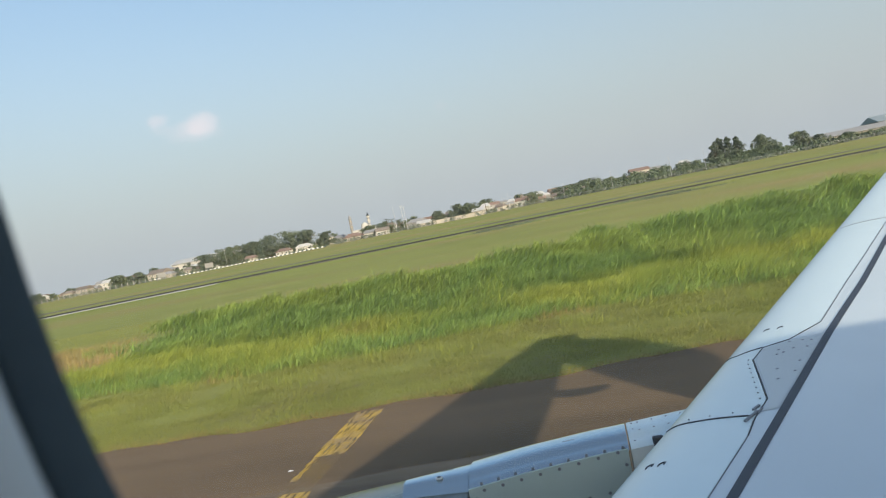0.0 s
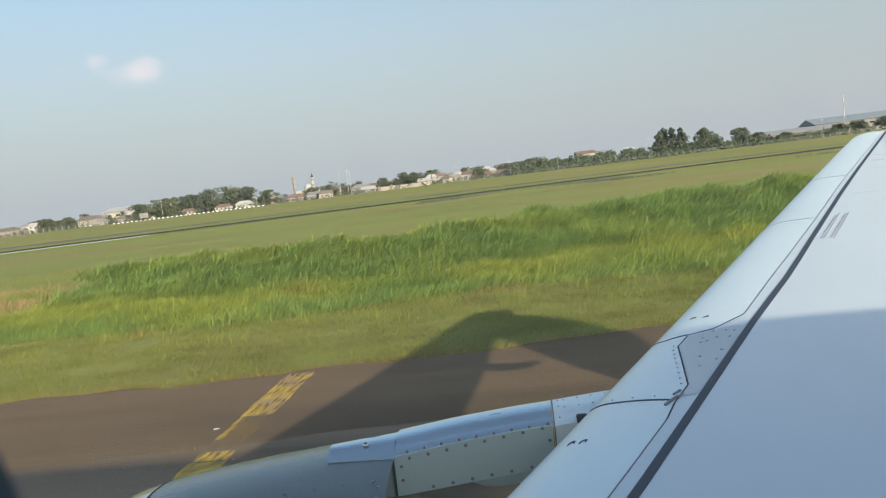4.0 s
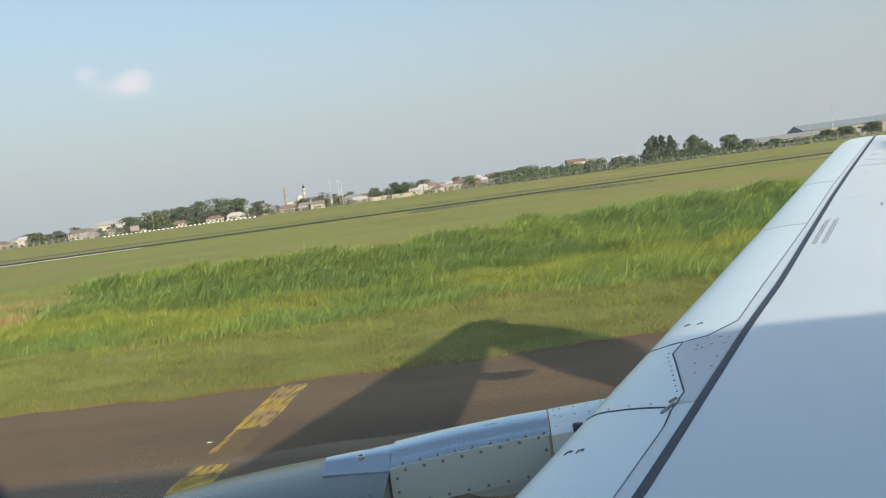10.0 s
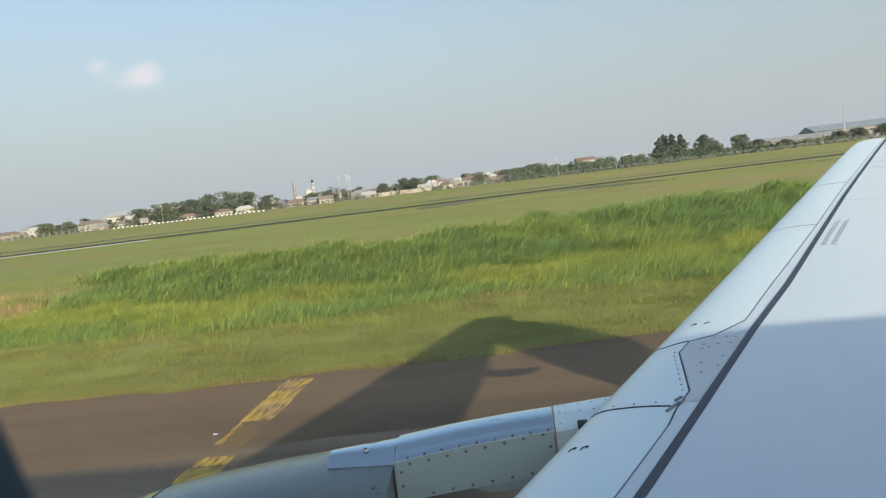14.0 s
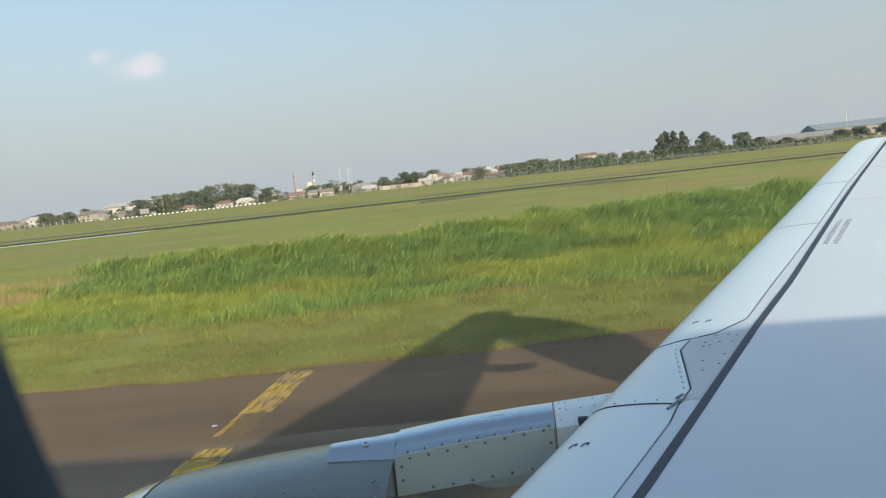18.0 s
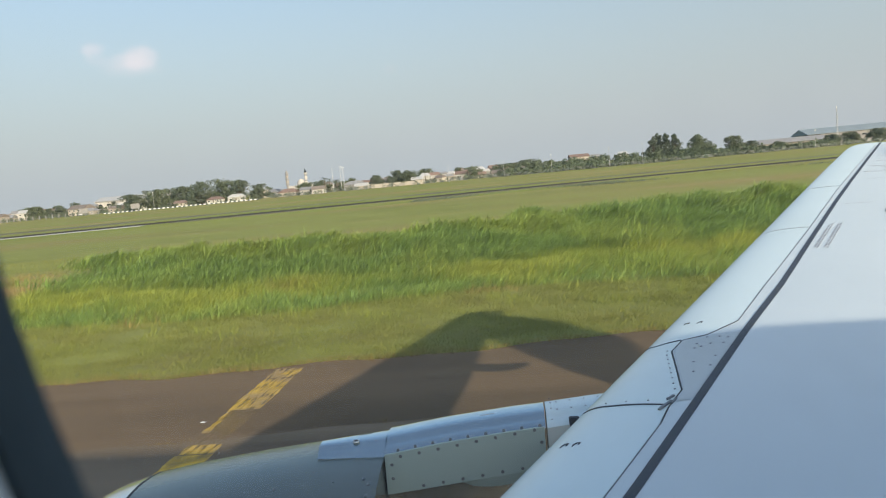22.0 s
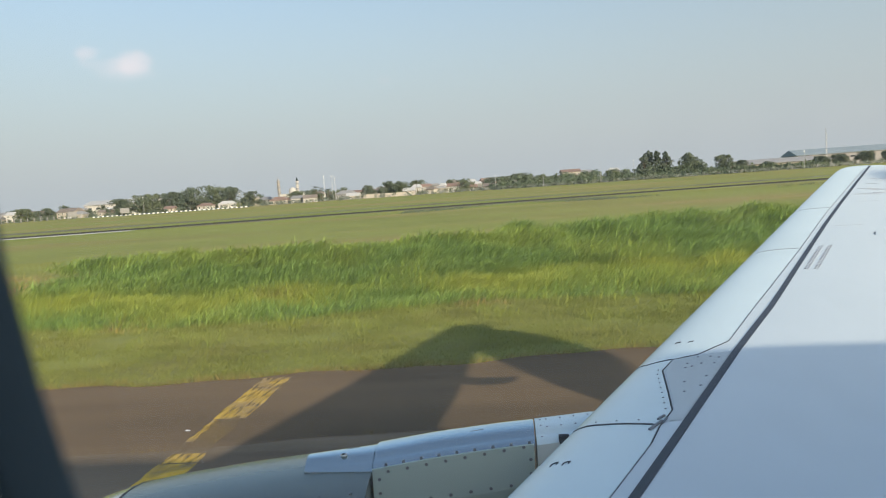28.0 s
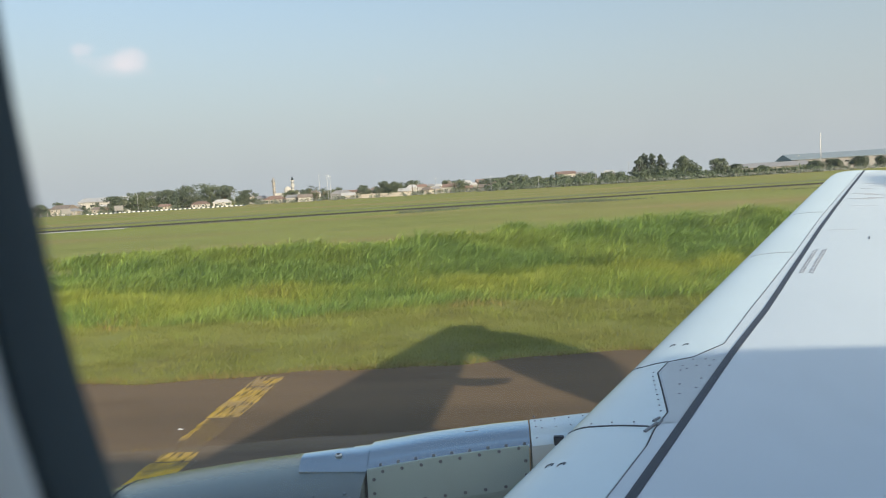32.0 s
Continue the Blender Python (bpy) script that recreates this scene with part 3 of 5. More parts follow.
for i in range(5):
    fasten(pylon_root, (.10, EY - .16 + .08 * i, 3.262 + lerp(.1, CROWN) * (1 - ((i - 2) * .08 / .18) ** 4)), (0, 0, 1), RIVET)
    fasten(pylon_root, (.13 + .07 * i, EY + .02, 3.308 + .006 * i), (0, 0, 1), RIVET)
    fasten(pylon_root, (.13 + .07 * i, EY - .08, 3.303 + .006 * i), (0, 0, 1), RIVET)
part("pylon_vent", box_bm(.05, .03, .042, .205, EY - .168, 3.268, .003), SEAM, pylon_root, "small dark pylon vent")
rows = []
for i in range(9):                                # a shallow lip fairing under the panel
    u = i / 8
    x, d = -.36 + .42 * u, .055 * math.sin(math.pi * u) ** .6 + .002
    z = lerp(x, ((-.72, 2.948), (.06, 3.05)))
    rows.append([(x, ya - .004, z + .002), (x, ya + .01, z - d), (x, ya + .04, z - d), (x, ya + .05, z + .002)])
v, f = loft(rows)
obj("panel_lip", v, f, PANEL, fairing, smooth=True)
latch = [ring_at(0, .018, 0, 0, 14), ring_at(.006, .018, 0, 0, 14)]
o = obj("cowl_latch", *loft(latch), WHITE, nose, "small round bright latch")
o.matrix_basis = Matrix.Translation((-.90, EY - .06, 3.178)) @ pose(0, 0, 0, 0, -90, 0)
o = obj("latch_slot", *loft([ring_at(0, .009, 0, 0, 10), ring_at(.004, .009, 0, 0, 10)]), SEAM, nose)
o.matrix_basis = Matrix.Translation((-.90, EY - .06, 3.184)) @ pose(0, 0, 0, 0, -90, 0)
for x, dy in ((-.87, .03), (-.22, -.02)):
    v = [(x + a, EY + dy + b, lerp(x + a, EDGE_Z) + lerp(x + a, CROWN) * (1 - ((dy + b) / lerp(x + a, HALF)) ** 4) - .02 + up) for up in (.004, -.004) for a, b in ((-.035, -.005), (.035, -.005), (.035, .005), (-.035, .005))]
    obj("flush_latch", v, [(0, 1, 2, 3), (0, 4, 5, 1), (1, 5, 6, 2), (2, 6, 7, 3), (3, 7, 4, 0)], MARK, nose if x < -.73 else fairing)

# fuselage: a shell with a row of window openings on both sides
PITCH, WIN_W, Z0, Z1 = .533, .30, 4.22, 4.80
xs = [-14.5, -14.2, -13.6, -12.6, -11.4]
wins = []
x = .04 - 19 * PITCH
for i in range(46):
    near = .16 if i == 19 else 0                  # the opening beside the eye is flared
    xs += [x - WIN_W / 2 - near * .9, x + WIN_W / 2 + near]
    wins.append(len(xs) - 2)
    x += PITCH
xs += [15.5, 17.5, 20, 21.5, 22.3]
SHAPE = ((-14.5, .25), (-14.2, .75), (-13.6, 1.25), (-12.6, 1.7), (-11.4, 1.93), (-10.6, RAD), (14, RAD), (15.5, 1.85), (17.5, 1.45), (20, .85), (21.5, .5), (22.3, .2))
DROP = ((-14.5, -.55), (-12.6, -.25), (-10.6, 0), (13.5, 0), (17.5, .45), (22.3, 1.2))
t1, t0 = math.acos((Z1 - ZC) / RAD), math.acos((Z0 - ZC) / RAD)
angles = [t1 * i / 6 for i in range(6)] + [t1, t0] + [t0 + (math.pi - t0) * i / 11 for i in range(1, 11)]
angles = angles + [math.pi] + [-a for a in angles[:0:-1]]
n = len(angles)
verts = []
for x in xs:
    r, dz = lerp(x, SHAPE), lerp(x, DROP)
    verts += [(x, CL + r * math.sin(a), ZC + dz + r * math.cos(a)) for a in angles]
holes = {(w, j) for w in wins for j in (6, n - 7)}
faces = [(i * n + j, i * n + (j + 1) % n, (i + 1) * n + (j + 1) % n, (i + 1) * n + j) for i in range(len(xs) - 1) for j in range(n) if (i, j) not in holes]
faces += [tuple(range(n))[::-1], tuple((len(xs) - 1) * n + j for j in range(n))]
obj("fuselage", verts, faces, BODY, airliner, "white fuselage shell with a row of cabin windows", True)
deck = [(x, CL + s * 1.85, 3.28 + d) for d in (0, -.08) for x in (-11, 15) for s in (-1, 1)]
obj("cabin_floor", deck, [(0, 1, 3, 2), (4, 6, 7, 5), (0, 4, 5, 1), (2, 3, 7, 6), (0, 2, 6, 4), (1, 5, 7, 3)], CARPET, airliner)

# fin, tailplanes, gear
def foil(name, sections, material, axis):
    rings = []
    for x0, x1, a, b in sections:
        half, ring = (x1 - x0) * .05, []
        for u in (0, .05, .2, .45, .75, 1, .75, .45, .2, .05):
            s = 1 if len(ring) <= 5 else -1
            w = s * half * (4 * u * (1 - u)) ** .6
            ring.append((x0 + (x1 - x0) * u, a + w, b) if axis == "z" else (x0 + (x1 - x0) * u, a, b + w))
        rings.append(ring)
    v, f = loft(rings)
    return obj(name, v, f, material, airliner, smooth=True)


foil("fin", [(13.2, 17.4, CL, 5.2), (14.25, 16.6, CL, 7.07), (14.5, 16.5, CL, 7.85), (14.9, 17.6, CL, 8.5), (15.2, 18.2, CL, 9.0), (15.55, 18.4, CL, 9.5), (16.0, 18.45, CL, 10.1), (16.6, 18.35, CL, 10.45), (17.1, 18.05, CL, 10.6), (17.45, 17.75, CL, 10.66)], BODY, "z")
foil("tailplane", [(17.2, 20.4, CL + .6, 4.9), (20.3, 21.6, CL + 6.2, 5.4)], WING_GREY, "y")
foil("tailplane", [(17.2, 20.4, CL - .6, 4.9), (20.3, 21.6, CL - 6.2, 5.4)], WING_GREY, "y")
for gx, gy, r, top in ((-10.2, CL, .38, 2.3), (3.6, CL + 2.9, .56, 3.0), (3.6, CL - 2.9, .56, 3.0)):
    hub = r + gx * math.sin(NOSE_UP)
    leg = part("gear_leg", tube_bm(.09, .11, (gx, gy, hub), (gx, gy, top)), STEEL, airliner)
    for s in (-.24, .24):
        part("wheel", tube_bm(r, r, (gx, gy + s - .11, hub), (gx, gy + s + .11, hub), 28), TYRE, leg)

# the window beside the eye: liner, gasket, reveal and pane
def oval(y, grow, count=72):
    out, turn = [], radians(WIN_TURN)
    for i in range(count):
        a = 2 * math.pi * i / count
        c, s = math.cos(a), math.sin(a)
        px = (.140 + grow) * math.copysign(abs(c) ** (2 / 2.7), c)
        pz = (.215 + grow) * math.copysign(abs(s) ** (2 / 2.7), s)
        out.append((WIN_X + px * math.cos(turn) - pz * math.sin(turn), y, WIN_Z + px * math.sin(turn) + pz * math.cos(turn)))
    return out


def square(y, half, count=72):
    out = []
    for i in range(count):
        a = 2 * math.pi * i / count
        c, s = math.cos(a), math.sin(a)
        m = half / max(abs(c), abs(s))
        out.append((WIN_X + c * m * 1.0, y, WIN_Z + s * m * .75))
    return out


WIN_X, WIN_Z, WIN_TURN = .040, 4.575, 4.0
window = root("cabin_window")
window.parent = airliner
v, f = loft([square(.050, .42), oval(.060, .055), oval(.070, .025), oval(.082, .011), oval(.094, .0062), oval(.106, .0070), oval(.114, .0100), oval(.122, .0150)], cap=False)
obj("window_liner", v, f, LINER, window, "grey moulded cabin window surround", True)
v, f = loft([oval(.1205, .045), oval(.1215, .0255), oval(.124, .0145), oval(.128, .0135), oval(.140, .0145), oval(.150, .0275), oval(.150, .06)], cap=False)
obj("window_gasket", v, f, GASKET, window, "dark rubber window gasket", True)
v, f = loft([oval(.150, .06), oval(.17, .09), oval(.20, .125)], cap=False)
obj("window_reveal", v, f, GASKET, window)
pv = oval(.142, .019)
pane = obj("window_pane", pv, [tuple(range(len(pv)))], ACRYLIC, window, "clear slightly dusty acrylic pane")
pane.visible_shadow = False
# ---------------------------------------------------------------- airfield ground
def kerb(x):
    """The ragged line where the shoulder's asphalt ends and the grass begins."""
    return KERB + .075 * min(max(x, -30), 25) + .16 * math.sin(x * .9) + .10 * math.sin(x * 2.3 + 1) + .22 * math.sin(x * .23)


ground = tagged(obj("ground", [(-4500, -4500, -.06), (4500, -4500, -.06), (4500, 4500, -.06), (-4500, 4500, -.06)], [(0, 1, 2, 3)], TURF),
                "flat airfield grassland reaching the horizon", "ground", kind="structure")
xs = [-420 + 4 * i for i in range(90)] + [-60 + .5 * i for i in range(200)] + [40 + 4 * i for i in range(96)]
verts = [(x, -38, 0) for x in xs] + [(x, kerb(x), 0) for x in xs] + [(x, kerb(x) + .25, -.10) for x in xs]
m = len(xs)
faces = [(i, i + 1, m + i + 1, m + i) for i in range(m - 1)] + [(m + i, m + i + 1, 2 * m + i + 1, 2 * m + i) for i in range(m - 1)]
taxiway = tagged(obj("taxiway", verts, faces, ASPHALT), "brown-black asphalt taxiway with a wide stained shoulder", "taxiway", kind="structure")


def strip(name, x0, x1, y0, y1, z, material, label, category, wave=0.0, seed=0.0):
    n = 120
    xx = [x0 + (x1 - x0) * i / n for i in range(n + 1)]
    lo = [y0 + wave * math.sin(x * .021 + seed) for x in xx]
    hi = [y1 + wave * math.sin(x * .017 + 1.7 + seed) for x in xx]
    v = [(x, y, z) for x, y in zip(xx, lo)] + [(x, y, z) for x, y in zip(xx, hi)] + [(x, y - .1, -.061) for x, y in zip(xx, lo)]
    f = [(i, i + 1, n + 2 + i, n + 1 + i) for i in range(n)] + [(2 * n + 2 + i, 2 * n + 3 + i, i + 1, i) for i in range(n)]
    return tagged(obj(name, v, f, material), label, category, kind="structure")


SKEW = radians(11.3)                              # the runway draws away slowly from the taxiway
for name, x0, x1, y0, y1, z, m, label, cat, wave, seed in (
        ("runway", -420, 1900, 158, 169.5, .02, RUNWAY, "dark asphalt runway beyond the grass", "runway", 0, 0),
        ("runway_verge", -420, 1900, 186, 204, .01, DIRT, "bare grey brown verge along the runway", "verge", 1.2, 2.0),
        ("runway_verge", -40, 1900, 154, 158, .008, DIRT, "bare grey brown verge along the runway", "verge", .8, .6),
        ("runway_shoulder", -420, -46, 154.6, 158, .012, PALE, "pale grey runway shoulder strip", "runway", .3, 0),
        ("lush_strip", -420, 1900, 134, 154, -.05, LUSH, "brighter green strip of grass before the runway", "grass", 5.0, 1.1),
        ("lush_strip", -420, 1900, 169.5, 186, .012, LUSH, "brighter green strip of grass beyond the runway", "grass", 0, 0)):
    strip(name, x0, x1, y0, y1, z, m, label, cat, wave, seed).rotation_euler.z = SKEW

# the paler running lane beneath the aircraft, its ragged joint with the shoulder, and weeds rooted in it
def lane_edge(x):
    return 13.55 + .11 * min(max(x, -30), 25) + .05 * math.sin(x * 1.3) + .03 * math.sin(x * 3.1 + 1)


lane_x = [-300 + 4 * i for i in range(65)] + [-40 + .5 * i for i in range(140)] + [30 + 5 * i for i in range(60)]
n = len(lane_x)
tagged(obj("taxiway_lane", [(x, -38, .003) for x in lane_x] + [(x, lane_edge(x), .003) for x in lane_x] + [(x, lane_edge(x) + .02, -.01) for x in lane_x],
           [(r * n + i, r * n + i + 1, (r + 1) * n + i + 1, (r + 1) * n + i) for r in range(2) for i in range(n - 1)], LANE),
       "paler worn running lane of the taxiway", "taxiway", kind="structure")

# yellow shoulder bars, worn away in the middle
def shoulder_bar(x, y0, y1):
    bar = tagged(root("taxi_shoulder_bar", x, 0, 0), "worn yellow shoulder bar painted on the taxiway", "marking", "yellow shoulder bars", "structure")
    for a, b, w, c, paint in ((y0, y0 + 2.1, .72, 0, YELLOW), (y0 + 2.14, y0 + 2.6, .66, .02, WORN), (y1 - 4.6, y1 - 3.3, .14, -.28, WORN), (y1 - 5.2, y1 - 3.3, .6, .03, FADED), (y1 - 3.25, y1 - .9, .74, 0, WORN), (y1 - .85, y1, .72, 0, WORN)):
        n = 10
        v = []
        for i in range(n + 1):
            yy = a + (b - a) * i / n
            v += [(c - w / 2 + random.uniform(-.03, .03), yy, .004), (c + w / 2 + random.uniform(-.03, .03), yy, .004)]
        obj("paint_patch", [(px, py, .008) for px, py, pz in v], [(2 * i, 2 * i + 1, 2 * i + 3, 2 * i + 2) for i in range(n)], paint, bar)
    return bar


for x in (-103, -73, -51, -19.0, -6.0, 8.5, 22.0, 140.0, 150.0, 161.0, 172.0):
    shoulder_bar(x, 10.0, min(kerb(x) - .3, 18.7))


# ---------------------------------------------------------------- grass, as many single blades
def waves(x, y, size, seed):
    """Uneven humps and hollows about that many metres across, from 0 to 1."""
    rng = np.random.default_rng(seed)
    total = np.zeros(len(x))
    for i in range(7):
        a, k = rng.uniform(0, np.pi), 2 * np.pi / (size * rng.uniform(.6, 1.9))
        total += np.sin(k * (x * np.cos(a) + y * np.sin(a)) + rng.uniform(0, 6.3) + 1.4 * np.sin(.31 * k * (x * np.sin(a) - y * np.cos(a))))
    return np.clip(.5 + total * .19, 0, 1) ** 1.3


def blades(name, count, region, height, width, lean, material, label, segs=2, keep=None, droop=.5, wind=0.0):
    """Blades of grass strewn over a stretch of ground; each bends over along its own way. region: x0, x1, y0(x), y1(x)."""
    rng = np.random.default_rng(len(name) * 7 + count)
    x0, x1, ya, yb = region
    x = rng.uniform(x0, x1, count)
    lo, hi = np.vectorize(ya)(x), np.vectorize(yb)(x)
    y = lo + (hi - lo) * rng.uniform(0, 1, count)
    mound, swell = waves(x, y, 4.0, 3), waves(x, y, 1.3, 8)
    h = height[0] + (height[1] - height[0]) * np.clip(.5 * mound + .38 * swell + .12 * rng.uniform(0, 1, count), 0.02, 1)
    if name == "reed_bed":
        rise = np.clip((y - lo) / (hi - lo) * 1.15, 0, 1)
        h = (height[0] + (height[1] - height[0]) * rise) * (.74 + .24 * mound + .16 * swell + .14 * rng.uniform(0, 1, count))
        h *= np.clip(.95 + .004 * x, .8, 1.02)
    if keep is not None:
        ok = keep(x, y, rng)
        x, y, h = x[ok], y[ok], h[ok]
    c = len(x)
    z0 = np.zeros(c)
    if name == "reed_bed":
        up = rng.uniform(0, 1, c) < .75
        length = rng.uniform(.45, .95, c)
        z0 = np.where(up, np.maximum(h - length * rng.uniform(.55, .95, c), 0), 0)
        h = np.where(up, length, h)
    a = rng.uniform(0, 2 * np.pi, c)
    bx, by = np.cos(a), np.sin(a)
    tilt = rng.normal(0, lean, (c, 2)) + np.array([lean * .5 + wind, -lean * .2])
    w = width * rng.uniform(.6, 1.3, c)
    pts = []
    for s in range(segs + 1):
        u = s / segs
        px = x + tilt[:, 0] * h * (u * .5 + droop * u * u)
        py = y + tilt[:, 1] * h * (u * .5 + droop * u * u)
        pz = z0 + h * (u - .28 * droop * u * u * (np.abs(tilt).sum(1) / max(lean, .01)).clip(0, 2)) - .08 * (1 - u)
        half = w * (1 - u * .85) * .5
        if s < segs:
            pts += [np.stack((px - bx * half, py - by * half, pz), 1), np.stack((px + bx * half, py + by * half, pz), 1)]
        else:
            pts.append(np.stack((px, py, pz), 1))
    per = 2 * segs + 1
    v = np.stack(pts, 1).reshape(-1, 3)
    base = np.arange(c)[:, None] * per
    tris = []
    for s in range(segs - 1):
        q = 2 * s
        tris += [base + np.array([[q, q + 1, q + 3]]), base + np.array([[q, q + 3, q + 2]])]
    tris.append(base + np.array([[per - 3, per - 2, per - 1]]))
    t = np.stack(tris, 1).reshape(-1, 3)
    me = bpy.data.meshes.new(name)
    me.vertices.add(len(v))
    me.vertices.foreach_set("co", v.astype(np.float32).ravel())
    me.loops.add(len(t) * 3)
    me.loops.foreach_set("vertex_index", t.astype(np.int32).ravel())
    me.polygons.add(len(t))
    me.polygons.foreach_set("loop_start", np.arange(0, len(t) * 3, 3, dtype=np.int32))
    me.materials.append(material)
    me.update(calc_edges=True)
    me.validate()
    return tagged(new(name, me), label, "grass", kind="stuff")


# soil sheet under the tall growth, a touch uneven
gx, gy = np.meshgrid(np.linspace(-80, 70, 120), np.linspace(0, 1, 40), indexing="ij")
v, f = [], []
for i in range(120):
    for j in range(40):
        x = gx[i, j]
        y = kerb(x) + .12 + gy[i, j] * 34
        v.append((x, y, -.02 + .05 * noise.noise((x * .4, y * .4, 0)) * min(gy[i, j] * 12, 1) - (.04 if 1 > gy[i, j] > .95 else 0)))
f = [(i * 40 + j, (i + 1) * 40 + j, (i + 1) * 40 + j + 1, i * 40 + j + 1) for i in range(119) for j in range(39)]
tagged(obj("verge", v, f, VERGE, smooth=True), "rough soil and thatch under the tall grass", "ground", kind="structure")


def patchy(x, y, scale, seed):
    return np.sin(x * scale + seed) * np.sin(y * scale * 1.7 + seed * 2) + .6 * np.sin(x * scale * 2.7 + y * scale + seed)


REED_FRONT = lambda x: 34.5 + .05 * x + 1.4 * math.sin(x * .21) + .8 * math.sin(x * .53 + 1)
MID_FRONT = lambda x: 27.3 + .06 * x + .8 * math.sin(x * .33 + 2)
MID_BACK = lambda x: REED_FRONT(x) + 1.2
LOW_FRONT = lambda x: kerb(x) + .05
LOW_BACK = lambda x: MID_FRONT(x) + 1.0
REED_BACK = lambda x: REED_FRONT(x) + 9 + 1.5 * math.sin(x * .11)
blades("short_grass", 280000, (-32, 28, LOW_FRONT, LOW_BACK), (.03, .17), .025, 1.1, LAWN, "short olive green grass along the taxiway", droop=.7)
blades("kerb_grass", 9000, (-30, 30, lambda x: kerb(x) - .15, lambda x: kerb(x) + .4), (.05, .18), .02, .8, STRAW, "dry tufts creeping over the taxiway edge")
BAND = lambda x, y: (y - (27.3 + .06 * x + .8 * np.sin(x * .33 + 2))) / 8.2 + .16 * np.sin(x * .37 + 1) + .12 * np.sin(x * .9 + y * .5)    # 0 at the lawn, about 1 at the reeds
blades("yellow_grass", 120000, (-38, 28, MID_FRONT, MID_BACK), (.18, 1.15), .024, .7, YELLOW_GRASS, "knee-high yellow green grass", 3, lambda x, y, r: BAND(x, y) + r.uniform(-.25, .25, len(x)) > .40, wind=.3)
blades("green_grass", 60000, (-38, 28, MID_FRONT, MID_BACK), (.15, .85), .03, .7, REED, "knee-high green grass", 3, lambda x, y, r: (BAND(x, y) + r.uniform(-.2, .2, len(x)) < .42) | (r.uniform(0, 1, len(x)) < .14), wind=.3)
REED_END = lambda x, y, r: x + 24 + .9 * (y - 40) + 2.5 * np.sin(y * .9) > r.uniform(-3, 3, len(x))
blades("reed_bed", 250000, (-36, 34, REED_FRONT, REED_BACK), (.7, 2.0), .048, .55, REED, "dense bed of tall green reeds", 2, REED_END, .8, .5)
blades("yellow_reeds", 14000, (-22, 32, lambda x: REED_FRONT(x) + .3, lambda x: REED_FRONT(x) + 5.5), (.9, 1.75), .05, .6, YELLOW_GRASS, "clumps of yellowed reeds among the green", 3, lambda x, y, r: patchy(x, y, .42, 6.1) > .55 + r.uniform(0, .5, len(x)), .8, .5)
blades("reed_fringe", 16000, (-30, 36, lambda x: REED_FRONT(x) - 1.5, lambda x: REED_FRONT(x) + 2.5), (.5, 1.2), .03, .55, YELLOW_GRASS, "yellowing reeds at the front of the bed", 3, lambda x, y, r: patchy(x, y, .35, 4) > -.3, .8, .4)
blades("dry_grass", 5000, (-20, 24, lambda x: MID_FRONT(x) - 1, lambda x: MID_FRONT(x) + 2.5), (.2, .5), .03, .6, STRAW, "patches of dry straw in the grass", 2, lambda x, y, r: patchy(x, y, .5, 2) > .75)
blades("meadow_grass", 46000, (-90, 50, lambda x: REED_BACK(x) + .3, lambda x: 66), (.04, .13), .05, .9, MEADOW, "rough yellow green meadow between reeds and runway", 2)
blades("brown_grass", 34000, (-72, -19, lambda x: 36.5 + .03 * x, lambda x: 50 + .03 * x), (.15, .75), .035, .7, BROWN_GRASS, "patch of dead brown grass", 3, lambda x, y, r: (x + 25 + .9 * (y - 41) < r.uniform(-5, 2, len(x))) & (patchy(x, y, .3, 3) > -.55))
blades("bramble_scrub", 9000, (-70, -22, lambda x: 37 + .03 * x, lambda x: 46 + .03 * x), (.3, 1.1), .05, .6, REED, "green scrub tufts standing in the dead grass", 3, lambda x, y, r: patchy(x, y, .33, 9) > .75)
blades("pale_tufts", 14000, (-34, 26, lambda x: MID_FRONT(x) - 4.5, lambda x: MID_FRONT(x) + 1.5), (.2, .55), .016, .45, YELLOW_GRASS, "upright tufts standing above the short grass", 3, lambda x, y, r: patchy(x, y, .9, 5) > .45)
blades("dead_reeds", 16000, (-30, 30, lambda x: REED_FRONT(x) - 2.2, lambda x: REED_FRONT(x) + .8), (.3, .9), .022, .9, BROWN_GRASS, "flattened straw-brown reeds at the foot of the bed", 3, lambda x, y, r: patchy(x, y, .28, 7) > .95, .9)
blades("dark_sedge", 26000, (-20, 110, lambda x: 136 + .19 * x, lambda x: 152 + .2 * x), (.12, .5), .10, .6, LEAF, "dark tufts of sedge beside the runway", 2, lambda x, y, r: patchy(x, y, .06, 2.2) > r.uniform(-.1, .9, len(x)))
blades("crack_weeds", 2600, (-14, 16, lambda x: lane_edge(x) - .05, lambda x: lane_edge(x) + .10), (.03, .15), .012, 1.0, STRAW, "dry weeds rooted in a joint of the asphalt", 2, lambda x, y, r: patchy(x, y * 0, 1.7, 1.0) + r.uniform(-.4, .4, len(x)) > .6)
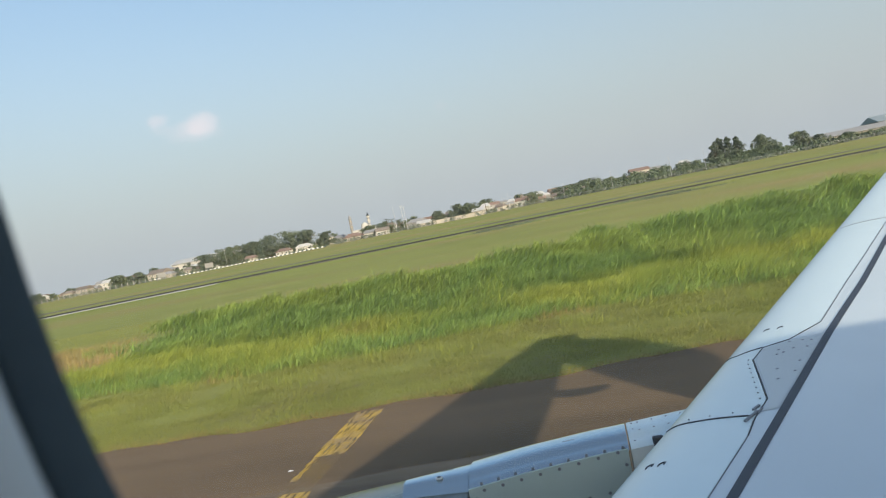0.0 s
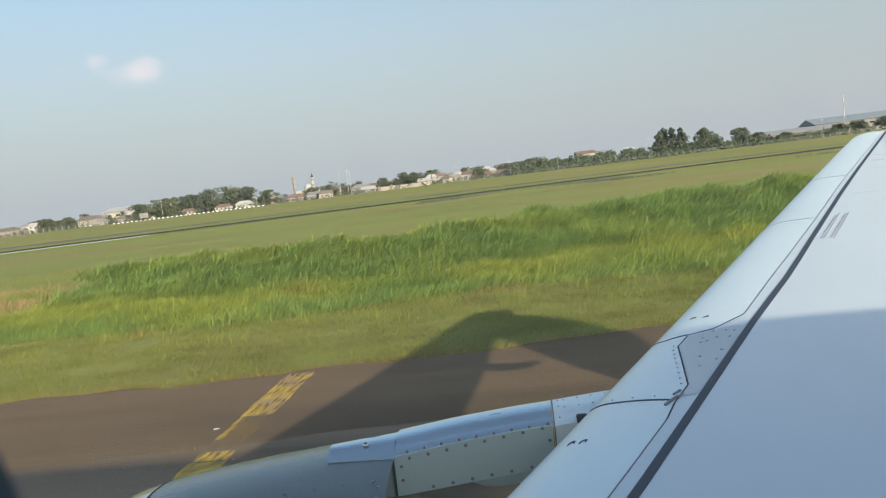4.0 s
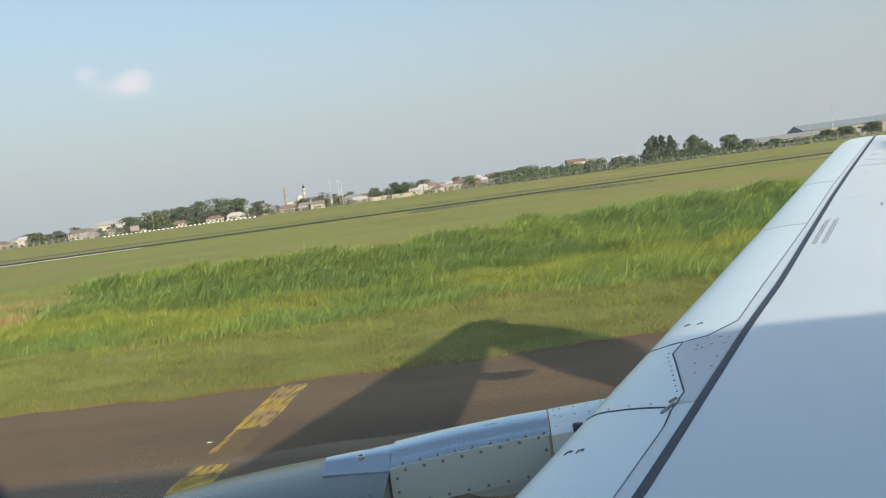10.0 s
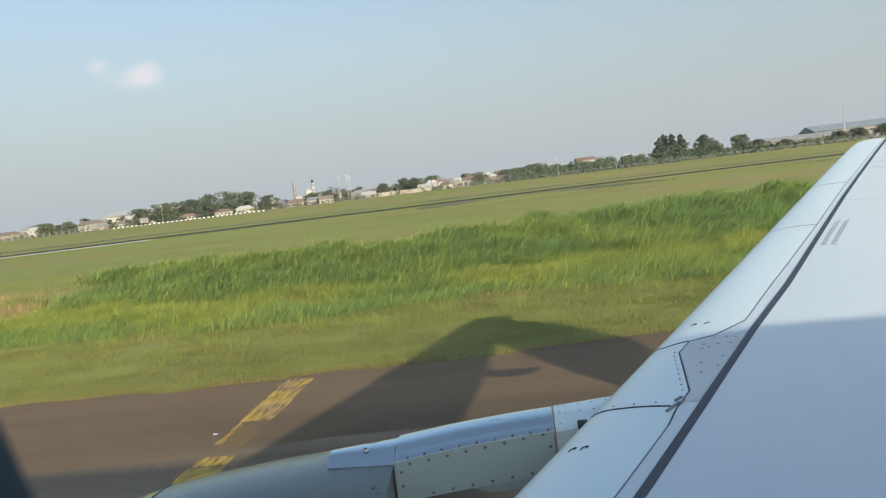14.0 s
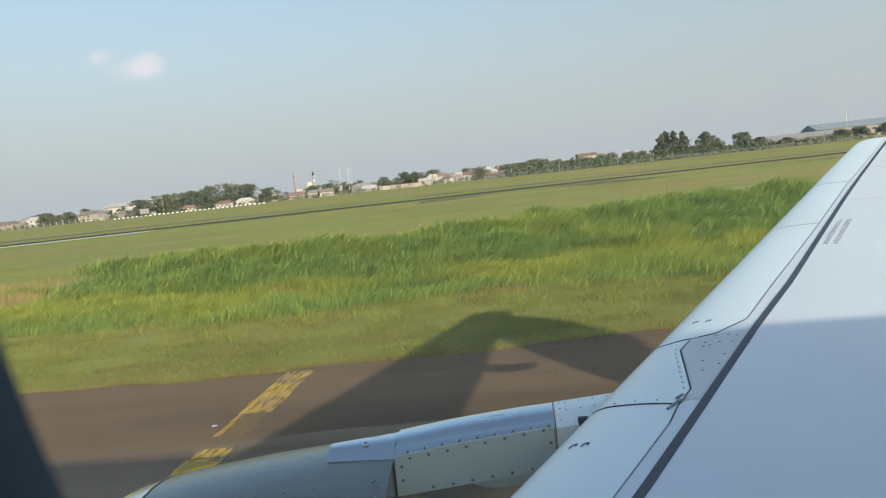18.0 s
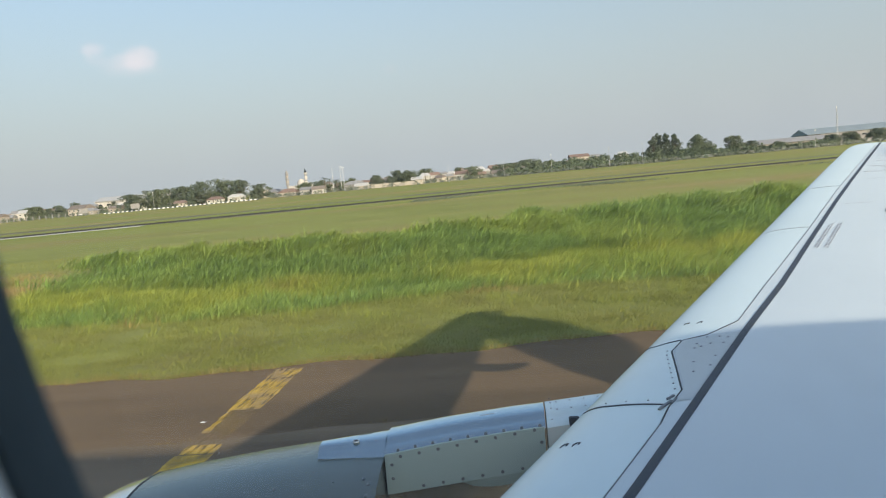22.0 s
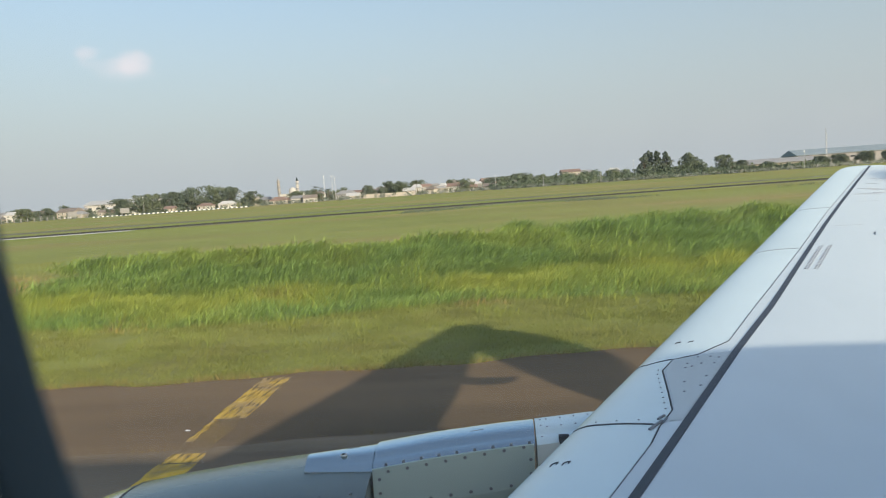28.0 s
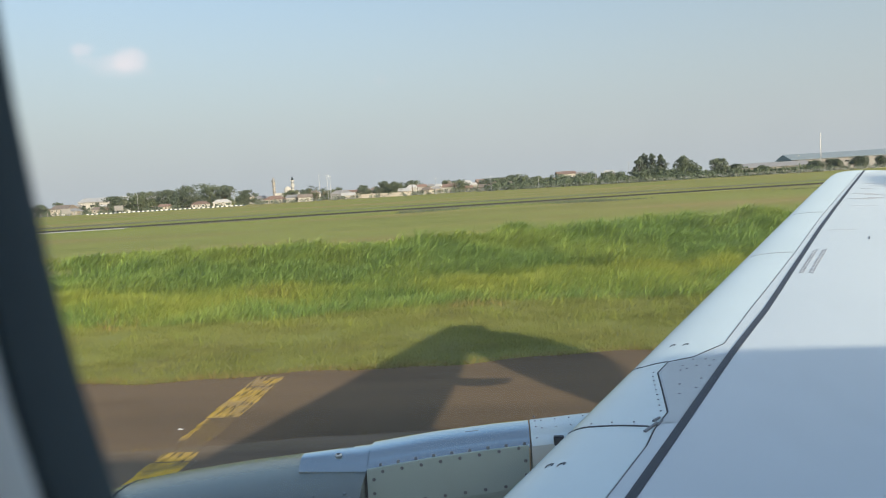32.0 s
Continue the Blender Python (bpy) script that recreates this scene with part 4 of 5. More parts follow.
# ---------------------------------------------------------------- the far side of the airfield: trees, houses, masts
def leaves(count, lumps, size, seed):
    """Leaf clumps on a cloud of lumps (x, y, z, r): small quads with gaps, denser on the outside."""
    rng = np.random.default_rng(seed)
    which = rng.integers(0, len(lumps), count)
    l = np.array(lumps)[which]
    d = rng.normal(0, 1, (count, 3))
    d /= np.linalg.norm(d, axis=1)[:, None]
    c = l[:, :3] + d * l[:, 3:4] * (rng.uniform(.25, 1.25, (count, 1)) ** .7) * np.array([1, 1, .8])
    face = .45 * d + .7 * rng.normal(0, 1, (count, 3)) + np.array([0, 0, .35])
    face /= np.linalg.norm(face, axis=1)[:, None]
    u = np.cross(face, rng.normal(0, 1, (count, 3)))
    u /= np.linalg.norm(u, axis=1)[:, None]
    w = np.cross(face, u)
    s = size * rng.uniform(.5, 1.3, (count, 1))
    v = np.stack((c - u * s - w * s * .6, c + u * s - w * s * .5, c + u * s * .7 + w * s * .7, c - u * s * .6 + w * s * .5), 1).reshape(-1, 3)
    return v, [(4 * i, 4 * i + 1, 4 * i + 2, 4 * i + 3) for i in range(count)]


def tree(x, y, h, w, seed, material=LEAF, flat=.62, label="broad dark green tree beyond the airfield fence", count=4200, spired=False):
    rng = random.Random(seed)
    t = tagged(root("tree", x, y, 0), label, "tree", "trees beyond the fence")
    bm = tube_bm(.04 * h, .022 * h, (0, 0, -.1), (0, 0, h * .45), 7)
    lumps = []
    many = 56
    for i in range(many):
        z = h * rng.uniform(.14, .88)
        a, r = rng.uniform(0, 6.28), rng.uniform(.04, .46) * w * (1.12 - 1.0 * max(z / h - .45, 0) - .9 * max(.3 - z / h, 0))
        rr = min(rng.uniform(.07, .17) * max(w, h * flat), h * .97 - z if h * .97 - z > .12 * h else .14 * h)
        if spired:                                # tall, narrowing upwards in uneven tiers
            z = h * (.12 + .80 * (i + rng.uniform(0, .6)) / many)
            r, rr = rng.uniform(.1, .8) * w * (1.15 - z / h), h * (.035 + .08 * (1 - z / h)) * rng.uniform(.6, 1.2)
        lumps.append((r * math.cos(a), r * math.sin(a), z, rr))
        if i % 4 == 0:
            tube_bm(.016 * h, .006 * h, (0, 0, h * rng.uniform(.25, .42)), lumps[-1][:3], 5, bm)
    lumps += [(0, 0, h * .95, h * .04)] if spired else [(0, 0, h * .78, h * .2)]
    part("trunk", bm, BARK, t)
    v, f = leaves(count, lumps, .018 * (h + w) / 2 + .14, seed)
    obj("crown", v, f, material, t)
    return t


def house(x, y, w, d, h, roof, wall=0, turn=0.0, rise=.28, seed=0, storeys=1, label=""):
    """A house with walls, a hipped or gabled roof with eaves, windows and a door."""
    rng = random.Random(seed * 13 + int(x))
    w, d, h = w * .86, d * .86, h * .9
    names = ("white", "cream", "grey", "buff"), ("clay-tiled", "brown-tiled", "pale metal", "grey sheet", "blue grey sheet")
    t = tagged(root("house", x, y, 0, turn), label or "%s plastered house with a %s roof" % (names[0][wall], names[1][roof]), "house", "houses beyond the fence")
    part("wall", box_bm(w, d, h + .1, 0, 0, h / 2 - .05), WALLS[wall], t)
    e, top = .5, h + rise * d
    hip = rng.choice((0.0, .25)) * w
    v = [(-w / 2 - e, -d / 2 - e, h - .1), (w / 2 + e, -d / 2 - e, h - .1), (w / 2 + e, d / 2 + e, h - .1), (-w / 2 - e, d / 2 + e, h - .1), (-w / 2 - e + hip, 0, top), (w / 2 + e - hip, 0, top)]
    v += [(a, b, c + .18) for a, b, c in v]
    f = [(0, 3, 2, 1), (6, 7, 11, 10), (7, 8, 11), (8, 9, 10, 11), (9, 6, 10), (0, 1, 7, 6), (1, 2, 8, 7), (2, 3, 9, 8), (3, 0, 6, 9)]
    obj("roof", v, f, ROOFS[roof], t)
    n = max(2, int(w / 3.2))
    for s in range(storeys):
        zc = h * (s + .55) / storeys
        for i in range(n):
            px = -w / 2 + w * (i + .5) / n
            if s == 0 and i == n // 2:
                door = part("door", box_bm(1.1, .1, 2.1, px, -d / 2 - .03, 1.05), ROOFS[1], t)
                continue
            win = part("window", box_bm(1.5, .12, 1.2, px, -d / 2 - .02, zc), WHITE, t)
            part("pane", box_bm(1.25, .06, .95, px, -d / 2 - .075, zc), GLAZING, win)
    return t


def palm(x, y, h, seed):
    rng = random.Random(seed)
    t = tagged(root("palm_tree", x, y, 0), "slender palm tree among the far houses", "tree", "trees beyond the fence")
    part("trunk", tube_bm(.22, .14, (0, 0, -.1), (rng.uniform(-.4, .4), 0, h), 7), BARK, t)
    v, f = [], []
    for i in range(16):
        a, el = rng.uniform(0, 6.28), rng.uniform(-.2, .9)
        for s in range(4):
            u, r = s / 3, 2.8 * s / 3
            z = h + math.sin(el) * r - .28 * r * r * .5
            v += [(math.cos(a) * r - math.sin(a) * .28 * (1 - u * .8), math.sin(a) * r + math.cos(a) * .28 * (1 - u * .8), z), (math.cos(a) * r + math.sin(a) * .28 * (1 - u * .8), math.sin(a) * r - math.cos(a) * .28 * (1 - u * .8), z - .12)]
        b = len(v) - 8
        f += [(b + 2 * s, b + 2 * s + 1, b + 2 * s + 3, b + 2 * s + 2) for s in range(3)]
    obj("crown", v, f, LEAF, t)


def mast(x, y, h, arms=1, r=.16, label="grey steel light mast", head=WHITE):
    t = tagged(root("light_mast", x, y, 0), label, "mast", "masts beyond the runway")
    part("pole", tube_bm(r, r * .6, (0, 0, -.1), (0, 0, h), 8), STEEL, t)
    for i in range(arms):
        part("lamp_head", box_bm(.8, .4, .3, (i - (arms - 1) / 2) * 1.6, 0, h + .1, .08), head, t)
    return t


def warehouse(x, y, w, d, h, roof, wall, label):
    t = tagged(root("warehouse", x, y, 0), label, "warehouse")
    part("wall", box_bm(w, d, h + .1, 0, 0, h / 2 - .05), WALLS[wall], t)
    v = [(-w / 2 - 1, -d / 2 - 1, h), (w / 2 + 1, -d / 2 - 1, h), (w / 2 + 1, d / 2 + 1, h), (-w / 2 - 1, d / 2 + 1, h), (-w / 2 - 1, 0, h + d * .14), (w / 2 + 1, 0, h + d * .14)]
    v += [(a, b, c + .3) for a, b, c in v]
    obj("roof", v, [(0, 3, 2, 1), (6, 7, 11, 10), (7, 8, 11), (8, 9, 10, 11), (9, 6, 10), (0, 1, 7, 6), (1, 2, 8, 7), (2, 3, 9, 8), (3, 0, 6, 9)], ROOFS[roof], t)
    for i in range(int(w / 7)):
        part("window", box_bm(3.4, .12, 1.1, -w / 2 + 4 + 7 * i, -d / 2 - .03, h * .68), GLAZING, t)
    return t


# big trees: x, y, height, width
for i, (x, y, h, w) in enumerate(((-352, 515, 10, 16), (-336, 520, 9, 12), (-268, 500, 12, 20), (-252, 505, 14.5, 24), (-236, 510, 14.5, 22), (-220, 505, 17, 24), (-205, 512, 17.5, 22), (-192, 508, 15.5, 15),
                                  (-182, 520, 11, 14), (-148, 520, 9, 16), (-96, 520, 9.5, 10), (-84, 530, 11.5, 12), (-74, 525, 10.5, 14), (-450, 520, 9, 14), (-420, 510, 8, 12), (-475, 530, 10, 18))):
    tree(x, y, h, w, 20 + i, LEAF if i % 3 else LEAF_PALE)
for i, (x, y, h, w) in enumerate(((96.5, 515, 17.5, 10), (100.5, 522, 19.5, 11), (105, 518, 19, 11), (110.5, 515, 18, 10), (126, 515, 16, 16), (137, 540, 11, 12), (150, 520, 13.5, 14), (163, 525, 8.5, 11), (176, 510, 6.5, 9),
                                  (214, 520, 7.5, 12), (228, 525, 8, 14), (243, 520, 9, 14), (258, 522, 8, 13), (274, 520, 9, 15), (300, 560, 14, 20), (322, 560, 16, 22), (345, 555, 18, 24), (368, 560, 17, 24), (400, 560, 18, 26))):
    tree(x, y, h, w, 60 + i, LEAF_PALE if i in (4, 6) else LEAF, .5, "tall dark tree narrowing to an uneven top" if i < 4 else "broad dark green tree beyond the airfield fence", spired=i < 4)
rng = random.Random(9)
for i in range(46):                               # trees that close the gaps of the skyline
    tree(rng.uniform(-420, 70), rng.uniform(540, 610), rng.uniform(7, 11.5), rng.uniform(9, 17), 300 + i, rng.choice((LEAF, LEAF_PALE)), count=1400)
for i in range(40):                               # second rows of houses, grey roofed, behind the first
    x = -410 + i * 9 + rng.uniform(-4, 4)
    house(x, 548 + (i % 3) * 20 + rng.uniform(-5, 5), rng.uniform(8, 15), rng.uniform(7, 10), rng.uniform(4.0, 6.5), rng.choice((1, 1, 2, 3, 3, 0)), rng.choice((0, 1, 2, 3)), rng.uniform(-25, 25), .26, 200 + i, 2)
rng = random.Random(5)
for i in range(44):                               # lower trees between the houses
    tree(rng.uniform(-470, 60), rng.uniform(500, 590), rng.uniform(5, 9.5), rng.uniform(8, 16), 100 + i, rng.choice((LEAF, LEAF_PALE)), count=1300)
for i, (x, h) in enumerate(((-132, 10), (-128, 9), (-123, 8), (-60, 9))):
    palm(x, 512, h, i)

# houses: x, y, width, depth, wall height, roof, wall, storeys
for i, (x, y, w, d, h, r, wl, st) in enumerate(((-385, 520, 12, 10, 4.6, 1, 3, 2), (-372, 535, 13, 10, 6.0, 2, 0, 2), (-322, 525, 18, 13, 5.2, 1, 1, 2), (-304, 505, 14, 9, 3.0, 3, 3, 1), (-283, 505, 11, 8, 3.2, 1, 3, 1))):
    house(x, y, w, d, h, r, wl, rng.uniform(-12, 12), .25, i, st)
for i, (x, y, w, d, h, r, wl, st) in enumerate(((-227, 487, 8, 6, 2.6, 0, 1, 1), (-204, 492, 12, 7, 2.8, 0, 0, 1), (-190, 495, 13, 7, 3.2, 2, 0, 1), (-158, 512, 15, 9, 3.0, 0, 1, 1), (-143, 505, 9, 7, 3.6, 3, 0, 1),
                                                (-133, 500, 10, 8, 3.2, 1, 0, 1), (-112, 520, 16, 9, 4.4, 3, 2, 1), (-104, 505, 10, 7, 2.6, 2, 1, 1))):
    house(x, y, w, d, h, r, wl, rng.uniform(-14, 14), .3, 10 + i, st)
for i in range(34):                               # the crowded town, in rows that step back
    x = -66 + i * 3.6 + rng.uniform(-2, 2)
    y = 520 + (i % 4) * 22 + rng.uniform(-6, 6)
    house(x, y, rng.uniform(5, 9.5), rng.uniform(5, 8), rng.uniform(2.6, 4.8) + (i % 4) * 1.0, rng.choice((0, 0, 1, 2, 2, 3)), rng.choice((0, 0, 1, 1, 3)), rng.uniform(-25, 25), .3, 30 + i, 2 if i % 3 == 0 else 1)
for i in range(22):                               # more roofs towards the far end of the field
    x = -560 + i * 8.5 + rng.uniform(-3, 3)
    house(x, 530 + (i % 3) * 22, rng.uniform(8, 14), rng.uniform(7, 10), rng.uniform(2.8, 5), rng.choice((1, 1, 2, 3, 0)), rng.choice((0, 1, 3)), rng.uniform(-20, 20), .28, 80 + i)
house(50, 560, 16, 10, 9.5, 0, 1, 8, .22, 3, 2, "large cream house with a red roof above the hedge")
house(82, 560, 10, 8, 8.2, 2, 0, -10, .28, 4, 2)
house(64, 580, 14, 9, 8.5, 3, 2, 0, .22, 5, 2)
warehouse(-296, 560, 58, 22, 8.6, 2, 0, "long white shed with a pale metal roof")
warehouse(187, 545, 60, 22, 4.6, 3, 3, "low brown warehouse with a grey sheet roof")
warehouse(262, 580, 92, 30, 8.6, 4, 2, "long blue grey warehouse beyond the runway")
warehouse(420, 570, 80, 30, 8.0, 2, 2, "pale roofed warehouse behind tall trees")

# mosque: hall, dome, two minarets with balconies
mosque = tagged(root("mosque", -158, 545, 0), "white mosque with a dome and banded minarets", "mosque")
part("hall", box_bm(16, 14, 7, 0, 0, 3.45, .1), WALLS[0], mosque)
bm = bmesh.new()
bmesh.ops.create_uvsphere(bm, u_segments=20, v_segments=12, radius=3.0, matrix=Matrix.Translation((0, 0, 8.2)) @ Matrix.Diagonal((1, 1, 1.15, 1)))
part("dome", bm, WALLS[0], mosque, smooth=True)
part("finial", tube_bm(.12, .03, (0, 0, 11.4), (0, 0, 13.2), 6), STEEL, mosque)
for x, m, top, cap in ((3.9, WALLS[0], 19.0, GLAZING), (-10.5, WALLS[2], 19.5, WALLS[2])):
    mn = part("minaret", tube_bm(1.15, .95, (x, 0, -.1), (x, 0, top - 3.4), 10), m, mosque)
    for z in (8.0, 12.0, top - 3.6):
        part("balcony", tube_bm(1.7, 1.7, (x, 0, z), (x, 0, z + .6), 12), m, mn)
    for z in (9.6, 13.6):
        part("band", tube_bm(1.13, 1.13, (x, 0, z), (x, 0, z + 1.2), 12), ROOFS[3] if cap is GLAZING else WALLS[3], mn)
    part("spire", tube_bm(1.1, .08, (x, 0, top - 3.0), (x, 0, top), 10), cap, mn)

for x, h in ((-130, 17.8), (-124, 17.6), (-122, 16.6)):
    mast(x, 530, h, 2 if h < 17.7 else 1, .2, "tall pale floodlight mast among the houses")
for x, y, h in ((-40, 470, 10), (24, 452, 10.5), (58, 450, 11.5), (78, 452, 12), (172, 440, 10), (-240, 475, 11), (-172, 470, 9), (-5, 470, 9)):
    mast(x, y, h, 1, .12)
tower = tagged(root("lattice_mast", 226, 540, 0), "thin grey lattice radio mast", "mast")
for s in range(6):
    bm = bmesh.new()
    for k in range(3):
        a, b = 2.094 * k, 2.094 * (k + 1)
        r0, r1, z0, z1 = .8 - .1 * s, .7 - .1 * s, 4.4 * s, 4.4 * (s + 1)
        tube_bm(.09, .09, (r0 * math.cos(a), r0 * math.sin(a), z0 - .05), (r1 * math.cos(a), r1 * math.sin(a), z1), 5, bm)
        tube_bm(.05, .05, (r0 * math.cos(a), r0 * math.sin(a), z0), (r1 * math.cos(b), r1 * math.sin(b), z1), 4, bm)
    part("section", bm, STEEL, tower)

# hedge of scrub, long pale wall, banded barrier, fence posts, notice boards
lumps = [(rng.uniform(-8, 205), rng.uniform(465, 520), rng.uniform(.6, 3.2), rng.uniform(1.6, 3.2)) for i in range(400)]
lumps += [(rng.uniform(-5, 135), rng.uniform(495, 530), rng.uniform(2.5, 7.0), rng.uniform(1.6, 2.8)) for i in range(190)]
v, f = leaves(24000, lumps, .62, 7)
tagged(obj("hedge_scrub", v, f, SCRUB), "long dark green belt of scrub and young trees", "hedge", kind="stuff")
lumps = [(rng.uniform(-480, 260), rng.uniform(466, 545), rng.uniform(.2, 1.8), rng.uniform(.8, 2.3)) for i in range(900)]
lumps += [(rng.uniform(-275, -180), rng.uniform(500, 525), rng.uniform(1, 9), rng.uniform(2, 3.6)) for i in range(90)]
v, f = leaves(30000, lumps, .42, 8)
tagged(obj("garden_scrub", v, f, LEAF), "low dark shrubs between the far houses", "hedge", kind="stuff")
boundary = tagged(root("boundary_wall", 0, 0, 0), "long pale plastered boundary wall", "wall")
for i in range(6):
    part("wall_bay", box_bm(5.9, .3, 2.6, -93 + 6 * i, 498, 1.25), WALLS[1], boundary)
barrier = tagged(root("kerb_barrier", 0, 0, 0), "black and white banded roadside barrier", "barrier")
for i in range(34):
    part("white_block", box_bm(1.5, .5, .7, -262 + 3.0 * i, 452 + .12 * i, .3, .06), WHITE, barrier)
    part("black_block", box_bm(1.48, .46, .6, -260.5 + 3.0 * i, 452 + .12 * i, .25), GASKET, barrier)
fence = tagged(root("boundary_fence", 0, 0, 0), "concrete fence posts along the airfield boundary", "fence")
for i in range(44):
    part("post", box_bm(.45, .45, 2.6, -470 + 4.6 * i, 462, 1.25), WALLS[2], fence)
for i in range(60):
    part("post", box_bm(.08, .08, 2.0, -150 + 7 * i, 440, 1.05), STEEL, fence)
for a, b in ((-150, 263),):
    for z in (.7, 1.4, 2.0):
        part("rail", box_bm(b - a, .05, .06, (a + b) / 2, 440, z), STEEL, fence)
for x in (-297, -262):
    nb = tagged(root("notice_board", x + 22, 450, 0), "pale notice board on two posts", "sign", "notice boards")
    part("board", box_bm(6, .25, 3.2, 0, 0, 3.2, .05), WALLS[2], nb)
    for s in (-2, 2):
        part("post", box_bm(.25, .25, 1.8, s, 0, .85), STEEL, nb)
car = tagged(root("parked_car", -300, 485, 0, 5), "small white car parked by the houses", "car")
part("body", box_bm(4.2, 1.7, .75, 0, 0, .72, .16), WHITE, car)
part("cabin", box_bm(2.3, 1.5, .62, -.15, 0, 1.36, .2), GLAZING, car)
for sx in (-1.3, 1.3):
    for sy in (-.75, .75):
        part("wheel", tube_bm(.32, .32, (sx, sy - .1, .32), (sx, sy + .1, .32), 14), TYRE, car)


# ---------------------------------------------------------------- the taxiway junction and its signs, farther back along the field
def flat(name, pts, z, material, parent=None, label="", category=""):
    ob = obj(name, [(x, y, z) for x, y in pts], [tuple(range(len(pts)))], material, parent)
    return tagged(ob, label, category, kind="structure") if category else ob


def smooth_line(pts, n=6):
    """Points along a curve that glides through pts."""
    p = [Vector(q) for q in (pts[0], *pts, pts[-1])]
    out = []
    for i in range(1, len(p) - 2):
        for k in range(n):
            t = k / n
            out.append(tuple(.5 * ((2 * p[i]) + (p[i + 1] - p[i - 1]) * t + (2 * p[i - 1] - 5 * p[i] + 4 * p[i + 1] - p[i + 2]) * t * t + (3 * p[i] - p[i - 1] - 3 * p[i + 1] + p[i + 2]) * t ** 3)))
    return out + [tuple(pts[-1])]


def painted_line(name, pts, width, z, material, parent):
    v, f = [], []
    for i, p in enumerate(pts):
        a, b = Vector(pts[max(i - 1, 0)]), Vector(pts[min(i + 1, len(pts) - 1)])
        d = (b - a).normalized()
        v += [(p[0] - d.y * width / 2, p[1] + d.x * width / 2, z), (p[0] + d.y * width / 2, p[1] - d.x * width / 2, z)]
    f = [(2 * i, 2 * i + 1, 2 * i + 3, 2 * i + 2) for i in range(len(pts) - 1)]
    return obj(name, v, f, material, parent)


def beside(pts, off):
    out = []
    for i, p in enumerate(pts):
        d = (Vector(pts[min(i + 1, len(pts) - 1)]) - Vector(pts[max(i - 1, 0)])).normalized()
        out.append((p[0] - d.y * off, p[1] + d.x * off))
    return out


# the apron narrows between two curved edges into a taxiway that runs off towards the runway
near_edge = smooth_line([(34, 14.5), (39, 16.4), (46, 19.7), (53, 24.2), (60, 33), (66, 47), (77, 72), (96, 98)])
far_edge = smooth_line([(128, 15.5), (118, 18), (112, 22), (105, 28), (100.5, 36), (99.6, 42), (103, 55), (110, 64), (124, 76)])
near_turf = smooth_line([(24, 20.5), (32, 23.6), (42, 27), (50, 34.5), (55, 42), (59, 52), (67, 74), (84, 100)])
far_turf = smooth_line([(150, 20), (132, 23), (119, 28), (111, 36), (108.5, 43), (110.5, 51), (118, 62), (130, 70)])
flat("junction_apron", near_edge + [(96, 98), (124, 76)] + far_edge[::-1] + [(128, -20), (34, -20)], .010, CONCRETE, None, "tan concrete apron where two taxiways meet", "apron")
flat("apron_shoulder", near_turf + near_edge[::-1], .006, ASPHALT, None, "dark asphalt shoulder beside the concrete apron", "apron")
flat("apron_shoulder", far_edge + far_turf[::-1], .006, ASPHALT, None, "dark asphalt shoulder round the grass island", "apron")
cross = smooth_line([(108, 84), (150, 112), (225, 150), (330, 196), (600, 290), (1100, 440)])
flat("crossing_taxiway", beside(cross, -14) + beside(cross, 14)[::-1], .008, CONCRETE, None, "grey taxiway running off across the grass", "taxiway")
lines = tagged(root("taxi_guide_lines"), "yellow guide lines edged in black on the apron", "marking", kind="structure")
for edge in (near_edge, far_edge):
    for o in (-.25, .25):
        painted_line("edge_line", beside(edge, o), .17, .016, YELLOW, lines)
for pts in ([(58, 4), (66, 11), (71.5, 18.7), (74.3, 23.4), (77.6, 30), (79.4, 35), (80.6, 43)], [(100, 6), (94, 13), (89.5, 19.1), (86, 25), (83.6, 30), (81.8, 36), (80.6, 43)]):
    run = smooth_line(pts, 8)
    painted_line("black_border", run, 1.25, .013, BLACK, lines)
    painted_line("yellow_line", run, .28, .017, YELLOW, lines)
    for side in (-.42, .42):
        row = beside(run, side)
        for i in range(0, len(row) - 3, 4):
            painted_line("yellow_dash", row[i:i + 3], .22, .017, YELLOW, lines)
painted_line("yellow_line", smooth_line([(80.6, 43), (82, 53), (85, 61), (91, 69), (108, 84), (150, 112)]), .2, .016, PALE, lines)
dashes = smooth_line([(60, 49), (71, 47), (80, 45.8), (89, 46.2), (99, 42.5)], 8)
painted_line("black_border", dashes, .34, .013, BLACK, lines)
for i in range(0, len(dashes) - 1, 2):
    painted_line("yellow_dash", dashes[i:i + 2], .2, .016, YELLOW, lines)
for pts in ([(74, 4), (78, 30), (84, 60)], [(88, -10), (93, 20), (95, 40)], [(50, 8), (62, 30)], [(60, 22), (100, 16)], [(68, 36), (102, 31)]):
    painted_line("concrete_joint", pts, .07, .014, BLACK, lines)
for (xa, ya_), (xb, yb) in (((37.5, 18.7), (37.2, 22.8)), ((46.2, 28.6), (49.6, 26.4)), ((104.0, 36.4), (108.3, 36.9)), ((109.2, 24.6), (114.3, 28.2)), ((60.4, 44), (63.5, 42.6))):
    painted_line("shoulder_bar", [(xa, ya_), (xb, yb)], .7, .012, YELLOW, lines)
painted_line("white_bar", [(24.5, 9), (25.6, 13.6)], .9, .008, WHITE, lines)


